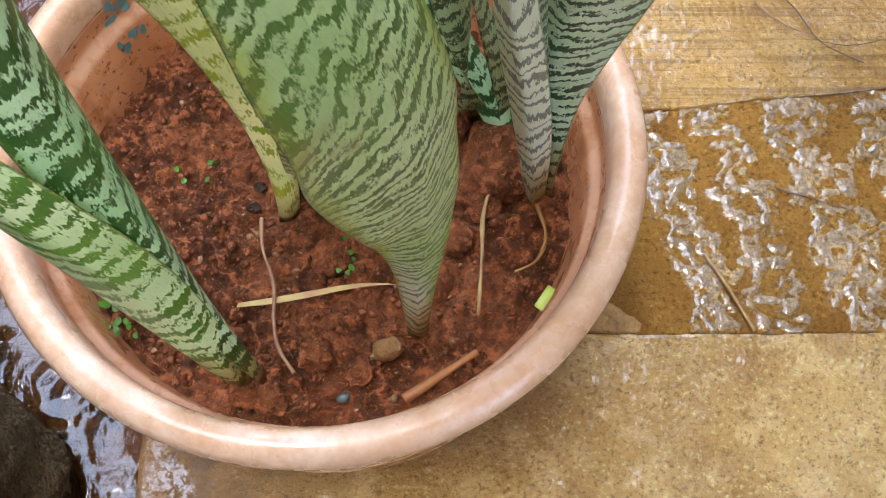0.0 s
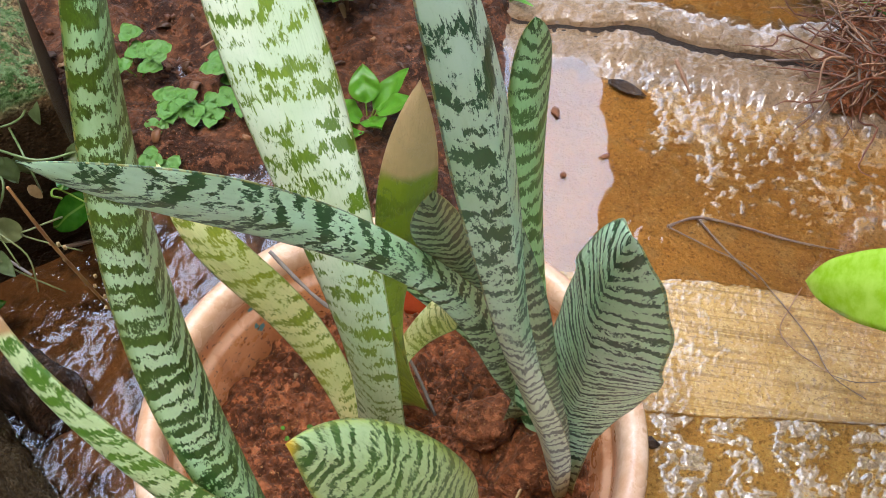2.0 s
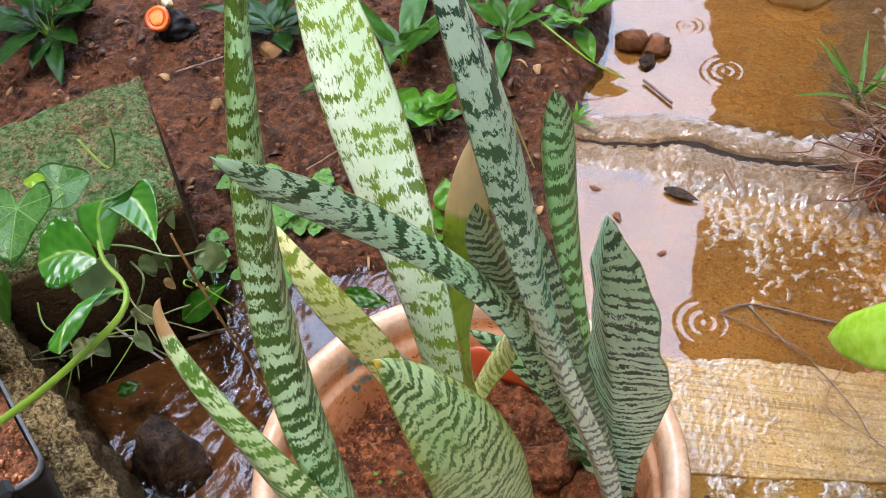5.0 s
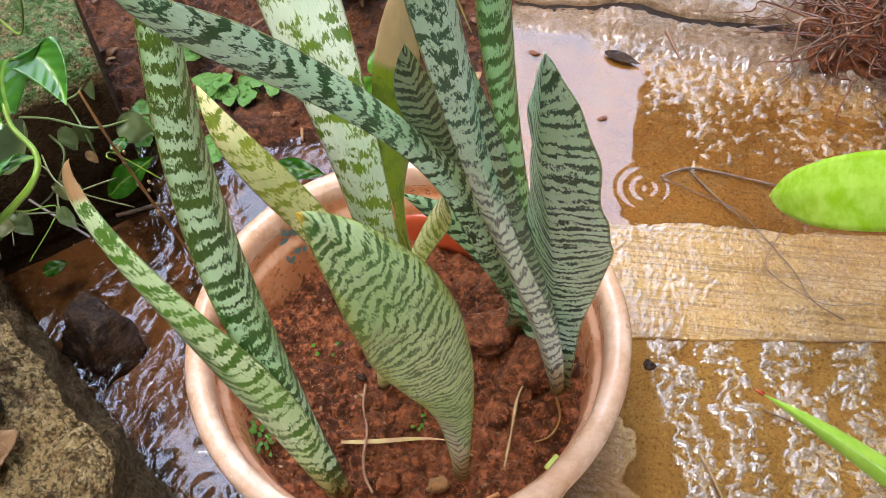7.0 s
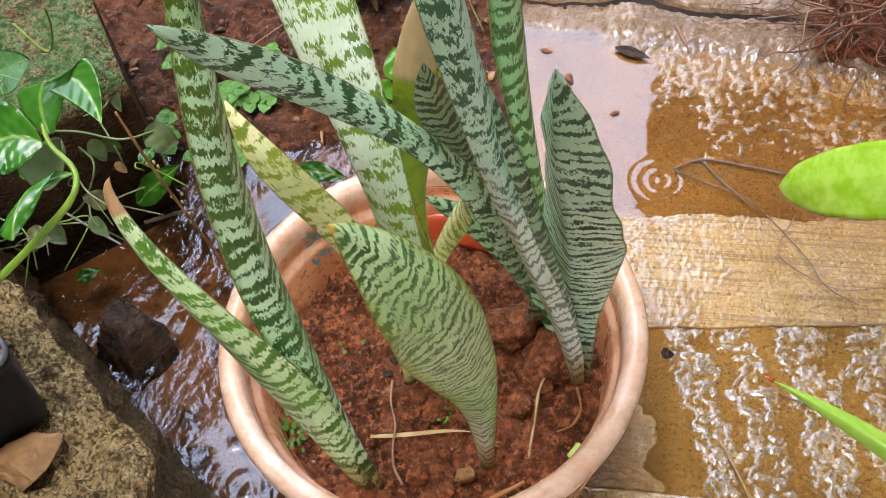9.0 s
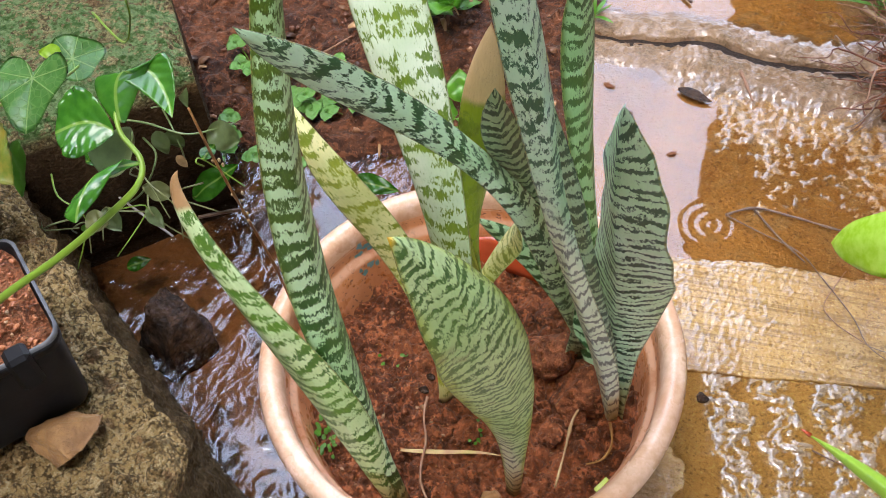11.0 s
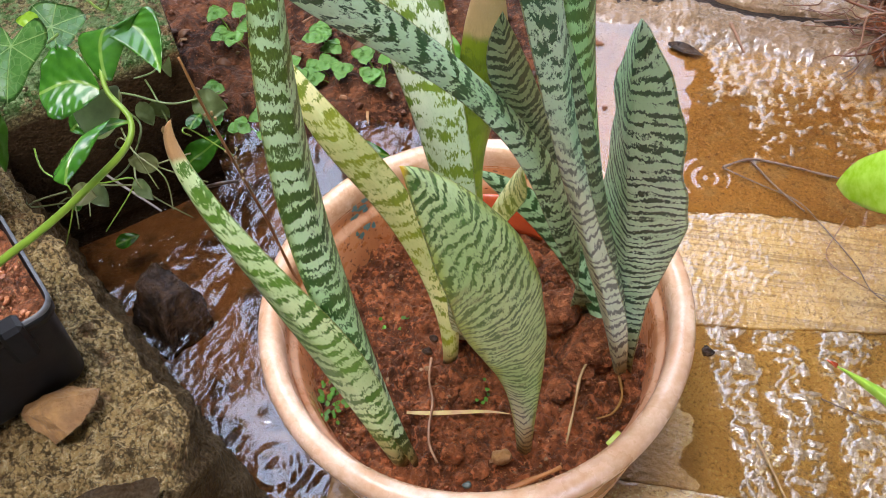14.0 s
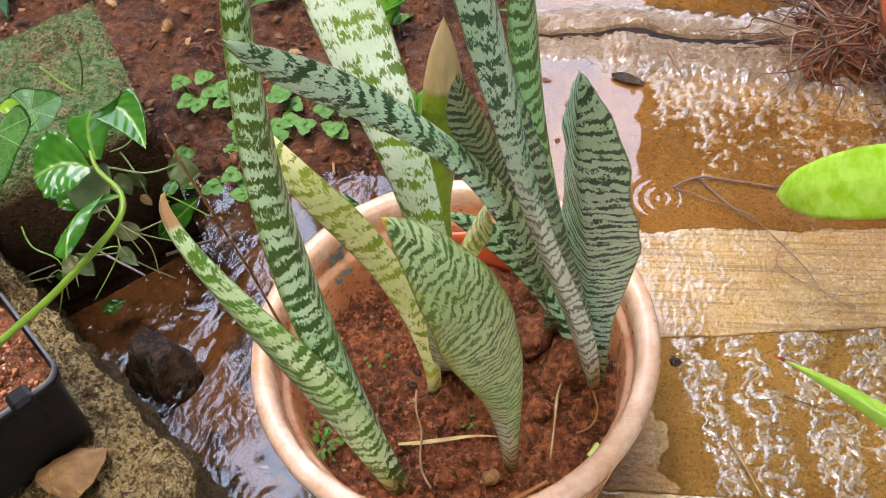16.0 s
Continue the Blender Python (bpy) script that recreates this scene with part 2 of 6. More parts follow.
def wet_concrete(name, a, b, c3, lines=0.0, bump=0.7, relief=70.0, silt=None, coat=1.0, mud=None):
    """Rain-wet cement: sandy grain, stains, thin glossy film, pale silt (sky glints partly painted in) where it stands
    proud.
    """
    n = Nodes(name)
    big, mid, g = n.noise(6, 5), n.noise(30, 6, 0.65), n.noise(330, 4, 0.7)
    c = n.mix(n.step(big, 0.40, 0.60), a, b)
    c = n.mix(n.math("MULTIPLY", n.step(n.noise(11, 5, 0.65), 0.50, 0.66), 0.6), c, tuple(v * k for v, k in zip(b, (0.72, 0.60, 0.50))))
    c = n.mix(n.math("MULTIPLY", n.step(mid, 0.48, 0.66), 0.8), c, c3)
    c = n.mix(n.math("MULTIPLY", n.step(g, 0.55, 0.64), 0.7), c, tuple(v * 0.40 for v in b))
    c = n.mix(n.math("MULTIPLY", n.step(n.math("SUBTRACT", 1.0, g), 0.56, 0.66), 0.6), c, tuple(min(v * 1.6, 0.6) for v in c3))
    if lines:
        trowel = n.noise(1, 4, 0.65, n.stretch(5, 190, 1))
        c = n.mix(n.math("MULTIPLY", n.step(trowel, 0.46, 0.60), lines), c, tuple(v * 0.6 for v in b))
    if mud:   # brown mud washed over the slab in front of the pot
        x, y, _ = n.split(n.co)
        reach = n.math("ADD", n.math("ADD", x, n.math("MULTIPLY", y, -0.55)), n.math("MULTIPLY", n.math("SUBTRACT", big, 0.5), 0.20))
        c = n.mix(n.math("SUBTRACT", 1.0, n.step(reach, -0.02, 0.10)), c, n.mix(n.step(mid, 0.4, 0.6), mud, tuple(v * 0.6 for v in mud)))
    if silt:
        at = n.t.nodes.new("ShaderNodeAttribute")
        at.attribute_name = "silt"
        c = n.mix(n.math("MULTIPLY", n.step(n.math("MULTIPLY", at.outputs["Fac"], -1.0), 0.15, 0.75), 0.85), c, n.mix(n.step(mid, 0.4, 0.62), (0.28, 0.155, 0.048), (0.22, 0.12, 0.036)))   # brown beside the pot, matched to cement seen under water
        c = n.mix(n.math("MULTIPLY", n.step(n.math("ADD", at.outputs["Fac"], n.math("MULTIPLY", n.math("SUBTRACT", g, 0.5), 0.9)), 0.10, 0.50), 0.75), c, n.mix(n.step(mid, 0.35, 0.65), tuple(v * 1.25 for v in silt), n.mix(n.step(g, 0.42, 0.58), tuple(v * 0.9 for v in silt), tuple(v * 0.5 for v in silt))))
    specks = n.math("MULTIPLY", n.step(n.noise(170, 5, 0.7), 0.58, 0.66), 0.7)
    c = n.mix(specks, c, tuple(v * k for v, k in zip(b, (0.42, 0.36, 0.32))))
    h = n.math("ADD", n.noise(relief, 3, 0.5), n.math("MULTIPLY", g, 0.35))
    wet = n.math("MULTIPLY", n.math("MULTIPLY", coat, n.step(at.outputs["Fac"], -0.9, -0.1)), n.math("SUBTRACT", 1.0, n.math("MULTIPLY", n.step(at.outputs["Fac"], 1.0, 1.8), n.math("ADD", 0.45, n.math("MULTIPLY", n.step(mid, 0.4, 0.6), 0.5))))) if silt else n.math("MULTIPLY", coat, n.math("ADD", 0.25, n.step(n.noise(13, 4, 0.6), 0.42, 0.60)))
    n.set(Base_Color=c, Roughness=0.34, Specular_IOR_Level=0.35)
    above = n.step(n.split(n.co)[2], -0.0012, 0.0006)   # no film of its own below the water
    n.set(Coat_Weight=n.math("MULTIPLY", above, wet), Coat_Roughness=0.035, Coat_IOR=1.72)
    film = n.t.nodes.new("ShaderNodeBump")   # the water film lies in smooth beads over the grain
    film.inputs["Strength"].default_value, film.inputs["Distance"].default_value = bump, 0.0035
    beads = n.step(n.noise(relief * 1.3, 3, 0.6), 0.53, 0.68)
    n.put(film.inputs["Height"], n.math("ADD", n.math("MULTIPLY", beads, n.step(n.noise(26, 4, 0.6), 0.40, 0.60)), n.math("MULTIPLY", n.noise(40, 3, 0.5), 0.5)))
    n.put(n.b.inputs["Coat Normal"], film.outputs[0])
    return n.bump(h, bump, 0.006).m


def water_material():
    """Muddy rain water: a clear film over a brown ground, broken by ripples and drop rings."""
    n = Nodes("rain_water")
    t = n.t
    x, y, z = n.split(n.co)
    channel = n.step(n.math("MULTIPLY", x, -1.0), 0.06, 0.16)
    h = n.math("MULTIPLY", n.noise(11, 2, 0.45), 0.32)
    run = n.noise(1, 2, 0.45, n.stretch(19, 12, 1, rz=40), 1.0)
    h = n.math("ADD", h, n.math("MULTIPLY", n.math("MULTIPLY", run, channel), 1.7))
    brisk = n.step(n.noise(9, 2, 0.5), 0.38, 0.58)
    fast = n.noise(1, 2, 0.5, n.stretch(62, 40, 1, rz=40), 1.2)
    h = n.math("ADD", h, n.math("MULTIPLY", n.math("MULTIPLY", fast, n.math("MULTIPLY", channel, brisk)), 0.9))
    for cx, cy, r, amp in ((-0.172, -0.069, 0.060, 0.13), (-0.304, 0.177, 0.055, 0.12), (-0.215, 0.030, 0.030, 0.08), (0.175, 0.303, 0.042, 0.030), (0.180, 0.695, 0.040, 0.022), (0.130, 0.780, 0.030, 0.022)):
        dx, dy = n.math("SUBTRACT", x, cx), n.math("SUBTRACT", y, cy)
        d = n.math("SQRT", n.math("ADD", n.math("MULTIPLY", dx, dx), n.math("MULTIPLY", dy, dy)))
        ring = n.math("MULTIPLY", n.math("COSINE", n.math("MULTIPLY", d, 22.0 / r)), n.math("SUBTRACT", 1.0, n.step(d, r * 0.3, r)))
        h = n.math("ADD", h, n.math("MULTIPLY", ring, amp))
    clear = t.nodes.new("ShaderNodeBsdfTransparent")
    clear.inputs[0].default_value = (0.84, 0.76, 0.62, 1)
    gloss = t.nodes.new("ShaderNodeBsdfGlossy")
    gloss.inputs["Roughness"].default_value = 0.02
    bump = t.nodes.new("ShaderNodeBump")
    bump.inputs["Strength"].default_value, bump.inputs["Distance"].default_value = 1.0, 0.004
    n.put(bump.inputs["Height"], h)
    fres = t.nodes.new("ShaderNodeFresnel")
    fres.inputs["IOR"].default_value = 1.74
    mix = t.nodes.new("ShaderNodeMixShader")
    t.links.new(bump.outputs[0], gloss.inputs["Normal"])
    t.links.new(fres.outputs[0], mix.inputs[0])
    t.links.new(clear.outputs[0], mix.inputs[1])
    t.links.new(gloss.outputs[0], mix.inputs[2])
    t.links.new(mix.outputs[0], t.nodes["Material Output"].inputs[0])
    return n.m


POT, INSIDE = pot_material(), pot_inside()
SOIL = soil_material("potting_soil", (0.300, 0.106, 0.046), (0.132, 0.046, 0.021), 0.42, 90, spec=0.22)
EARTH = soil_material("red_earth", (0.130, 0.053, 0.026), (0.055, 0.023, 0.013), 0.36, 70, (0.25, 0.115, 0.045), spec=0.25)
GRIT = soil_material("nursery_mix", (0.36, 0.145, 0.075), (0.20, 0.075, 0.036), 0.35, 170, spec=0.35)
SILT = (0.22, 0.155, 0.105)
TAN = wet_concrete("tan_cement", (0.46, 0.30, 0.105), (0.38, 0.235, 0.070), (0.55, 0.39, 0.17), bump=0.6, relief=190, coat=0.75, mud=(0.28, 0.16, 0.065))
# silt tones of these two are lightened to stand in for sky glints
STRIP = wet_concrete("trowelled_cement", (0.43, 0.262, 0.072), (0.33, 0.188, 0.047), (0.45, 0.30, 0.11), lines=0.7, bump=0.35, relief=230, silt=(0.42, 0.34, 0.24), coat=0.65)
ROUGH = wet_concrete("washed_cement", (0.52, 0.345, 0.125), (0.43, 0.275, 0.095), (0.50, 0.345, 0.13), bump=0.8, relief=190, silt=(0.28, 0.22, 0.165))
MUDDY = wet_concrete("silted_cement", (0.39, 0.215, 0.058), (0.30, 0.162, 0.044), (0.34, 0.225, 0.10), bump=0.8, relief=120, silt=SILT, coat=0.75)
WATER = water_material()


def pitted(name, a, b, c3, moss=0.0):
    """Old exposed-grain concrete: dirty pits with relief shade put into the colour, light grains, stains."""
    n = Nodes(name)
    k, g, big = n.noise(105, 7, 0.78), n.noise(560, 4, 0.7), n.noise(14, 4)
    c = n.mix(n.step(big, 0.42, 0.58), a, b)
    c = n.mix(n.math("MULTIPLY", n.step(k, 0.50, 0.60), 0.8), c, c3)
    grit = n.math("ADD", n.math("MULTIPLY", n.voronoi(330), 0.60), n.math("ADD", n.math("MULTIPLY", n.voronoi(150), 0.35), n.math("MULTIPLY", n.math("SUBTRACT", 0.5, k), 0.8)))
    c = n.mix(n.math("MULTIPLY", n.step(grit, 0.44, 0.70), 0.80), c, tuple(v * 0.20 for v in b))
    c = n.mix(n.math("MULTIPLY", n.step(g, 0.58, 0.66), 0.6), c, tuple(min(v * 1.7, 0.7) for v in c3))
    c = n.mix(n.math("MULTIPLY", n.step(n.noise(30, 4), 0.60, 0.66), 0.5), c, (0.24, 0.10, 0.045))
    c = n.mix(n.math("MULTIPLY", n.step(n.noise(75, 8, 0.78), 0.50, 0.60), 0.75), c, (0.070, 0.046, 0.022))
    x, y, z = n.split(n.co)
    # kerb's channel face: damp brown, with its lesser light put into the colour too
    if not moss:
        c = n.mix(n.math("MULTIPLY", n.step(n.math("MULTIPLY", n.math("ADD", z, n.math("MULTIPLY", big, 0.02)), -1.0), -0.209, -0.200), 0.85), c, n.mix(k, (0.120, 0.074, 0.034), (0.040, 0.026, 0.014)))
    if moss:
        m = n.math("MULTIPLY", n.step(n.math("ADD", n.math("MULTIPLY", n.noise(24, 6, 0.7), 0.7), n.math("MULTIPLY", n.noise(170, 3), 0.6)), 0.58, 0.68), n.step(z, 0.172, 0.182))
        c = n.mix(n.math("MULTIPLY", m, moss), c, n.mix(n.step(n.noise(120, 4, 0.7), 0.38, 0.60), (0.048, 0.125, 0.028), (0.20, 0.31, 0.14)))
        # the block's sides are painted dark brown, their shade put into the colour
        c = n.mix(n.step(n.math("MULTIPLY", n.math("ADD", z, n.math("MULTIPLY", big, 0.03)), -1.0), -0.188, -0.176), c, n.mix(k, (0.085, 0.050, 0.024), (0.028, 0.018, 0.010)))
    n.set(Base_Color=c, Roughness=0.6, Specular_IOR_Level=0.06)
    return n.bump(n.math("SUBTRACT", n.math("MULTIPLY", g, 0.3), grit), 1.0, 0.012).m


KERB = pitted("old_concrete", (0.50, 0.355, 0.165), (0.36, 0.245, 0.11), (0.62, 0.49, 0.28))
ROCK = simple("wet_dark_rock", (0.018, 0.011, 0.007), (0.080, 0.043, 0.022), 40, 0.24, 1.0, 0.008, spec=0.4)
STONE = simple("buff_stone", (0.42, 0.24, 0.095), (0.24, 0.125, 0.05), 55, 0.4, 0.9, 0.006)
REDSTONE = simple("red_stone", (0.24, 0.095, 0.036), (0.10, 0.038, 0.016), 60, 0.35, 0.8, 0.005, spec=0.3)
BLACK = simple("black_plastic", (0.008, 0.008, 0.009), (0.014, 0.014, 0.015), 60, 0.45, 0.1, 0.001, spec=0.14)
ORANGE = simple("orange_clay", (0.42, 0.095, 0.030), (0.35, 0.075, 0.025), 12, 0.28, 0.15, 0.002)
BRICK = simple("wet_red_clay", (0.48, 0.085, 0.030), (0.36, 0.06, 0.022), 30, 0.25, 0.3, 0.002)
TWIG = simple("wet_twig", (0.10, 0.058, 0.038), (0.20, 0.135, 0.095), 80, 0.3, 0.5, 0.002)
STRAW = simple("dry_straw", (0.42, 0.30, 0.14), (0.28, 0.17, 0.08), 90, 0.5, 0.4, 0.001)
PALEROOT = simple("dry_root", (0.30, 0.17, 0.10), (0.20, 0.10, 0.055), 70, 0.5, 0.5, 0.001)
TEAL = simple("teal_stone", (0.06, 0.09, 0.10), (0.10, 0.13, 0.13), 90, 0.4, 0.3, 0.001)
BLUE = simple("blue_paint", (0.10, 0.25, 0.30), (0.16, 0.30, 0.33), 90, 0.4, 0.3, 0.001)


def green(name, a, b, gloss=0.25, vein=0.0):
    n = Nodes(name)
    uv = n.uv("uv")
    k = n.noise(1, 4, 0.6, n.stretch(60, 60, 1, uv))
    n.set(Base_Color=n.mix(n.step(k, 0.3, 0.7), a, b), Roughness=gloss)
    h = n.noise(1, 2, 0.5, n.stretch(90, 90, 1, uv))
    if vein:
        u, v, _ = n.split(uv)
        rib = n.math("SINE", n.math("MULTIPLY", n.math("ADD", v, n.math("MULTIPLY", n.math("ABSOLUTE", u), -1.0)), vein))
        h = n.math("ADD", n.math("MULTIPLY", rib, 0.42), h)
        mid = n.math("SUBTRACT", 1.0, n.step(n.math("ABSOLUTE", u), 0.0005, 0.0014))
        n.set(Base_Color=n.mix(n.math("MULTIPLY", mid, 0.45), n.mix(n.step(k, 0.3, 0.7), a, b), (0.26, 0.42, 0.08)))
    return n.bump(h, 0.3, 0.0012).m


GLOSSY = green("glossy_green", (0.022, 0.115, 0.008), (0.050, 0.185, 0.014), 0.24, 700.0)
WEEDGREEN = green("weed_green", (0.045, 0.17, 0.016), (0.09, 0.25, 0.03), 0.32)
DARKWEED = green("dark_weed_green", (0.016, 0.075, 0.010), (0.035, 0.120, 0.018), 0.30)
MATT = green("matt_green", (0.10, 0.27, 0.035), (0.16, 0.36, 0.06), 0.4)
LIME = green("lime_green", (0.25, 0.50, 0.010), (0.40, 0.64, 0.09), 0.22)
GREYGREEN = green("grey_green", (0.17, 0.24, 0.09), (0.11, 0.16, 0.06), 0.4)
ALOE = green("aloe_green", (0.36, 0.60, 0.07), (0.26, 0.50, 0.05), 0.30)
STEMGREEN = green("stem_green", (0.20, 0.34, 0.03), (0.14, 0.26, 0.03), 0.35)


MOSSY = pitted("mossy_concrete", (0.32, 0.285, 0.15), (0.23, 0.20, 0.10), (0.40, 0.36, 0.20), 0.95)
PLASTER = simple("weathered_plaster", (0.22, 0.22, 0.21), (0.16, 0.16, 0.155), 2, 0.9, 0.3, 0.004)
ROOFING = simple("roof_boards", (0.055, 0.05, 0.045), (0.04, 0.036, 0.032), 3, 0.8, 0.3, 0.004)


# ---- mesh helpers ----
def part(name, bm, material, parent=None, label="", smooth=True, upward=False):
    me = bpy.data.meshes.new(name)
    bmesh.ops.recalc_face_normals(bm, faces=bm.faces)
    bm.to_mesh(me)
    bm.free()
    if upward and sum(p.normal.z * p.area for p in me.polygons) < 0:
        me.flip_normals()
    for p in me.polygons:
        p.use_smooth = smooth
    me.materials.append(material)
    ob = new(name, me)
    if parent is not None:
        ob.parent = parent
    if label:
        ob["label"] = label
    return ob


def thing(name, label, category, group="", kind=""):
    return tagged(new(name), label, category, group, kind)


def n3(x, y, z=0.0, scale=1.0):
    return noise.noise(Vector((x * scale, y * scale, z * scale)))


def fbm(x, y, scale, octaves=4, seed=0.0):
    s, a = 0.0, 1.0
    for _ in range(octaves):
        s += a * noise.noise(Vector((x * scale, y * scale, seed)))
        scale, a = scale * 2.1, a * 0.5
    return s


def lathe(bm, profile, seg=96, wobble=0.0):
    """Turns a profile of (radius, height) about z."""
    rings = []
    for r, z in profile:
        ring = []
        for i in range(seg):
            a = 2 * math.pi * i / seg
            k = 1 + wobble * n3(math.cos(a), math.sin(a), z * 6, 1.3)
            ring.append(bm.verts.new((r * k * math.cos(a), r * k * math.sin(a), z)))
        rings.append(ring)
    for a, b in zip(rings, rings[1:]):
        for i in range(seg):
            bm.faces.new((a[i], a[(i + 1) % seg], b[(i + 1) % seg], b[i]))
    return rings


def bezier(ctrl, s):
    n = len(ctrl) - 1
    out = Vector((0, 0, 0))
    for k, c in enumerate(ctrl):
        out += Vector(c) * (math.comb(n, k) * s ** k * (1 - s) ** (n - k))
    return out


def blade(spine, half, fold=0.25, thick=0.0024, rows=56, cols=12, ripple=0.0, seed=0.0):
    """A thick strap leaf: spine and half-width vectors as Bezier controls, folded along its middle."""
    bm = bmesh.new()
    uvl, stl = bm.loops.layers.uv.new("uv"), bm.loops.layers.uv.new("st")
    grid, coords, length, prev = [[], []], [], 0.0, None
    for i in range(rows + 1):
        s = i / rows
        c, h = bezier(spine, s), bezier(half, s)
        t = (bezier(spine, min(s + 0.01, 1)) - bezier(spine, max(s - 0.01, 0))).normalized()
        length += (c - prev).length if prev is not None else 0.0
        prev = c
        w = h.length
        nrm = t.cross(h)
        nrm = nrm.normalized() if nrm.length > 1e-9 else Vector((0, -1, 0))
        front, back, uvs = [], [], []
        for j in range(cols + 1):
            u = -1 + 2 * j / cols
            p = c + h * u - nrm * (fold * w * (1 - abs(u) ** 1.25))
            p += nrm * ripple * w * (math.sin(s * 17 + seed + (2.1 if u > 0 else 0.0)) + 0.5 * math.sin(s * 41 + 3 * seed + u)) * abs(u) ** 2
            th = thick * (1 - 0.8 * abs(u) ** 3) * min(1.0, 0.25 + w / 0.008)
            front.append(bm.verts.new(p + nrm * th * 0.5))
            back.append(bm.verts.new(p - nrm * th * 0.5))
            uvs.append(((u * w + seed, length + seed * 0.7), (0.5 + u * 0.5, s)))
        grid[0].append(front)
        grid[1].append(back)
        coords.append(uvs)

    def face(vs, cs):
        f = bm.faces.new(vs)
        for lp, q in zip(f.loops, cs):
            lp[uvl].uv, lp[stl].uv = q

    for i in range(rows):
        for j in range(cols):
            q = (coords[i][j], coords[i][j + 1], coords[i + 1][j + 1], coords[i + 1][j])
            face((grid[0][i][j], grid[0][i][j + 1], grid[0][i + 1][j + 1], grid[0][i + 1][j]), q)
            face((grid[1][i][j + 1], grid[1][i][j], grid[1][i + 1][j], grid[1][i + 1][j + 1]), (q[1], q[0], q[3], q[2]))
        for j in (0, cols):
            q = (coords[i][j], coords[i + 1][j], coords[i + 1][j], coords[i][j])
            face((grid[0][i][j], grid[0][i + 1][j], grid[1][i + 1][j], grid[1][i][j]), q)
    for i in (0, rows):
        for j in range(cols):
            q = (coords[i][j], coords[i][j + 1], coords[i][j + 1], coords[i][j])
            face((grid[0][i][j], grid[0][i][j + 1], grid[1][i][j + 1], grid[1][i][j]), q)
    return bm


def tube(points, radius, tip=None, seg=8, samples=8, wob=0.0):
    """A round stem through the given points."""
    bm = bmesh.new()
    uvl = bm.loops.layers.uv.new("uv")
    pts = [Vector(p) for p in points]
    path = []
    for i in range(len(pts) - 1):
        p0, p1, p2, p3 = pts[max(i - 1, 0)], pts[i], pts[i + 1], pts[min(i + 2, len(pts) - 1)]
        for k in range(samples):
            t = k / samples
            path.append(0.5 * (2 * p1 + (p2 - p0) * t + (2 * p0 - 5 * p1 + 4 * p2 - p3) * t * t + (3 * p1 - p0 - 3 * p2 + p3) * t ** 3))
    path.append(pts[-1])
    tip = radius if tip is None else tip
    rings, up = [], Vector((0.31, 0.17, 0.93))
    for i, p in enumerate(path):
        t = (path[min(i + 1, len(path) - 1)] - path[max(i - 1, 0)]).normalized()
        a = t.cross(up).normalized() if abs(t.dot(up)) < 0.97 else t.cross(Vector((1, 0, 0))).normalized()
        b = t.cross(a)
        f = i / (len(path) - 1)
        r = (radius * (1 - f) + tip * f) * (1 + wob * n3(p.x, p.y, p.z, 90))
        rings.append([bm.verts.new(p + (a * math.cos(2 * math.pi * k / seg) + b * math.sin(2 * math.pi * k / seg)) * r) for k in range(seg)])
    for ra, rb in zip(rings, rings[1:]):
        for k in range(seg):
            bm.faces.new((ra[k], ra[(k + 1) % seg], rb[(k + 1) % seg], rb[k]))
    bm.faces.new(rings[0])
    bm.faces.new(rings[-1])
    return bm


def boulder(sx, sy, sz, seed, sub=3, rough=0.25, cut=6, faces=()):
    """A broken stone: a sphere pressed flat by random planes, then roughened."""
    rnd = random.Random(seed)
    bm = bmesh.new()
    bmesh.ops.create_icosphere(bm, subdivisions=sub, radius=1.0)
    planes = [(Vector((rnd.uniform(-1, 1), rnd.uniform(-1, 1), rnd.uniform(-0.6, 1))).normalized(), rnd.uniform(0.55, 0.85)) for _ in range(cut)]
    planes += [(Vector(d).normalized(), k) for d, k in faces]
    for v in bm.verts:
        for d, k in planes:
            e = v.co.dot(d) - k
            if e > 0:
                v.co -= d * e
        v.co *= 1 + rough * 0.4 * noise.noise(v.co * 2.3 + Vector((seed, 0, 0))) + rough * 0.12 * noise.noise(v.co * 8 + Vector((seed, 0, 0)))
        v.co = Vector((v.co.x * sx, v.co.y * sy, v.co.z * sz))
    return bm


def sheet(x0, x1, y0, y1, step, height, bottom=None):
    """A rectangular piece of ground with a relief, and a skirt down to bottom."""
    bm = bmesh.new()
    nx, ny = max(2, round((x1 - x0) / step)), max(2, round((y1 - y0) / step))
    layer = bm.verts.layers.float.new("silt")
    g = []
    for i in range(nx + 1):
        row = []
        for j in range(ny + 1):
            x, y = x0 + (x1 - x0) * i / nx, y0 + (y1 - y0) * j / ny
            z = height(x, y)
            z, k = z if isinstance(z, tuple) else (z, 0.0)
            v = bm.verts.new((x, y, z))
            v[layer] = k
            row.append(v)
        g.append(row)
    for i in range(nx):
        for j in range(ny):
            bm.faces.new((g[i][j], g[i + 1][j], g[i + 1][j + 1], g[i][j + 1]))
    if bottom is not None:
        edge = [g[i][0] for i in range(nx + 1)] + [g[nx][j] for j in range(1, ny + 1)] + [g[i][ny] for i in range(nx - 1, -1, -1)] + [g[0][j] for j in range(ny - 1, 0, -1)]
        low = [bm.verts.new((v.co.x, v.co.y, bottom)) for v in edge]
        for k in range(len(edge)):
            bm.faces.new((edge[k], edge[(k + 1) % len(edge)], low[(k + 1) % len(edge)], low[k]))
    return bm


def smooth01(v, a, b):
    t = min(max((v - a) / (b - a), 0.0), 1.0)
    return t * t * (3 - 2 * t)


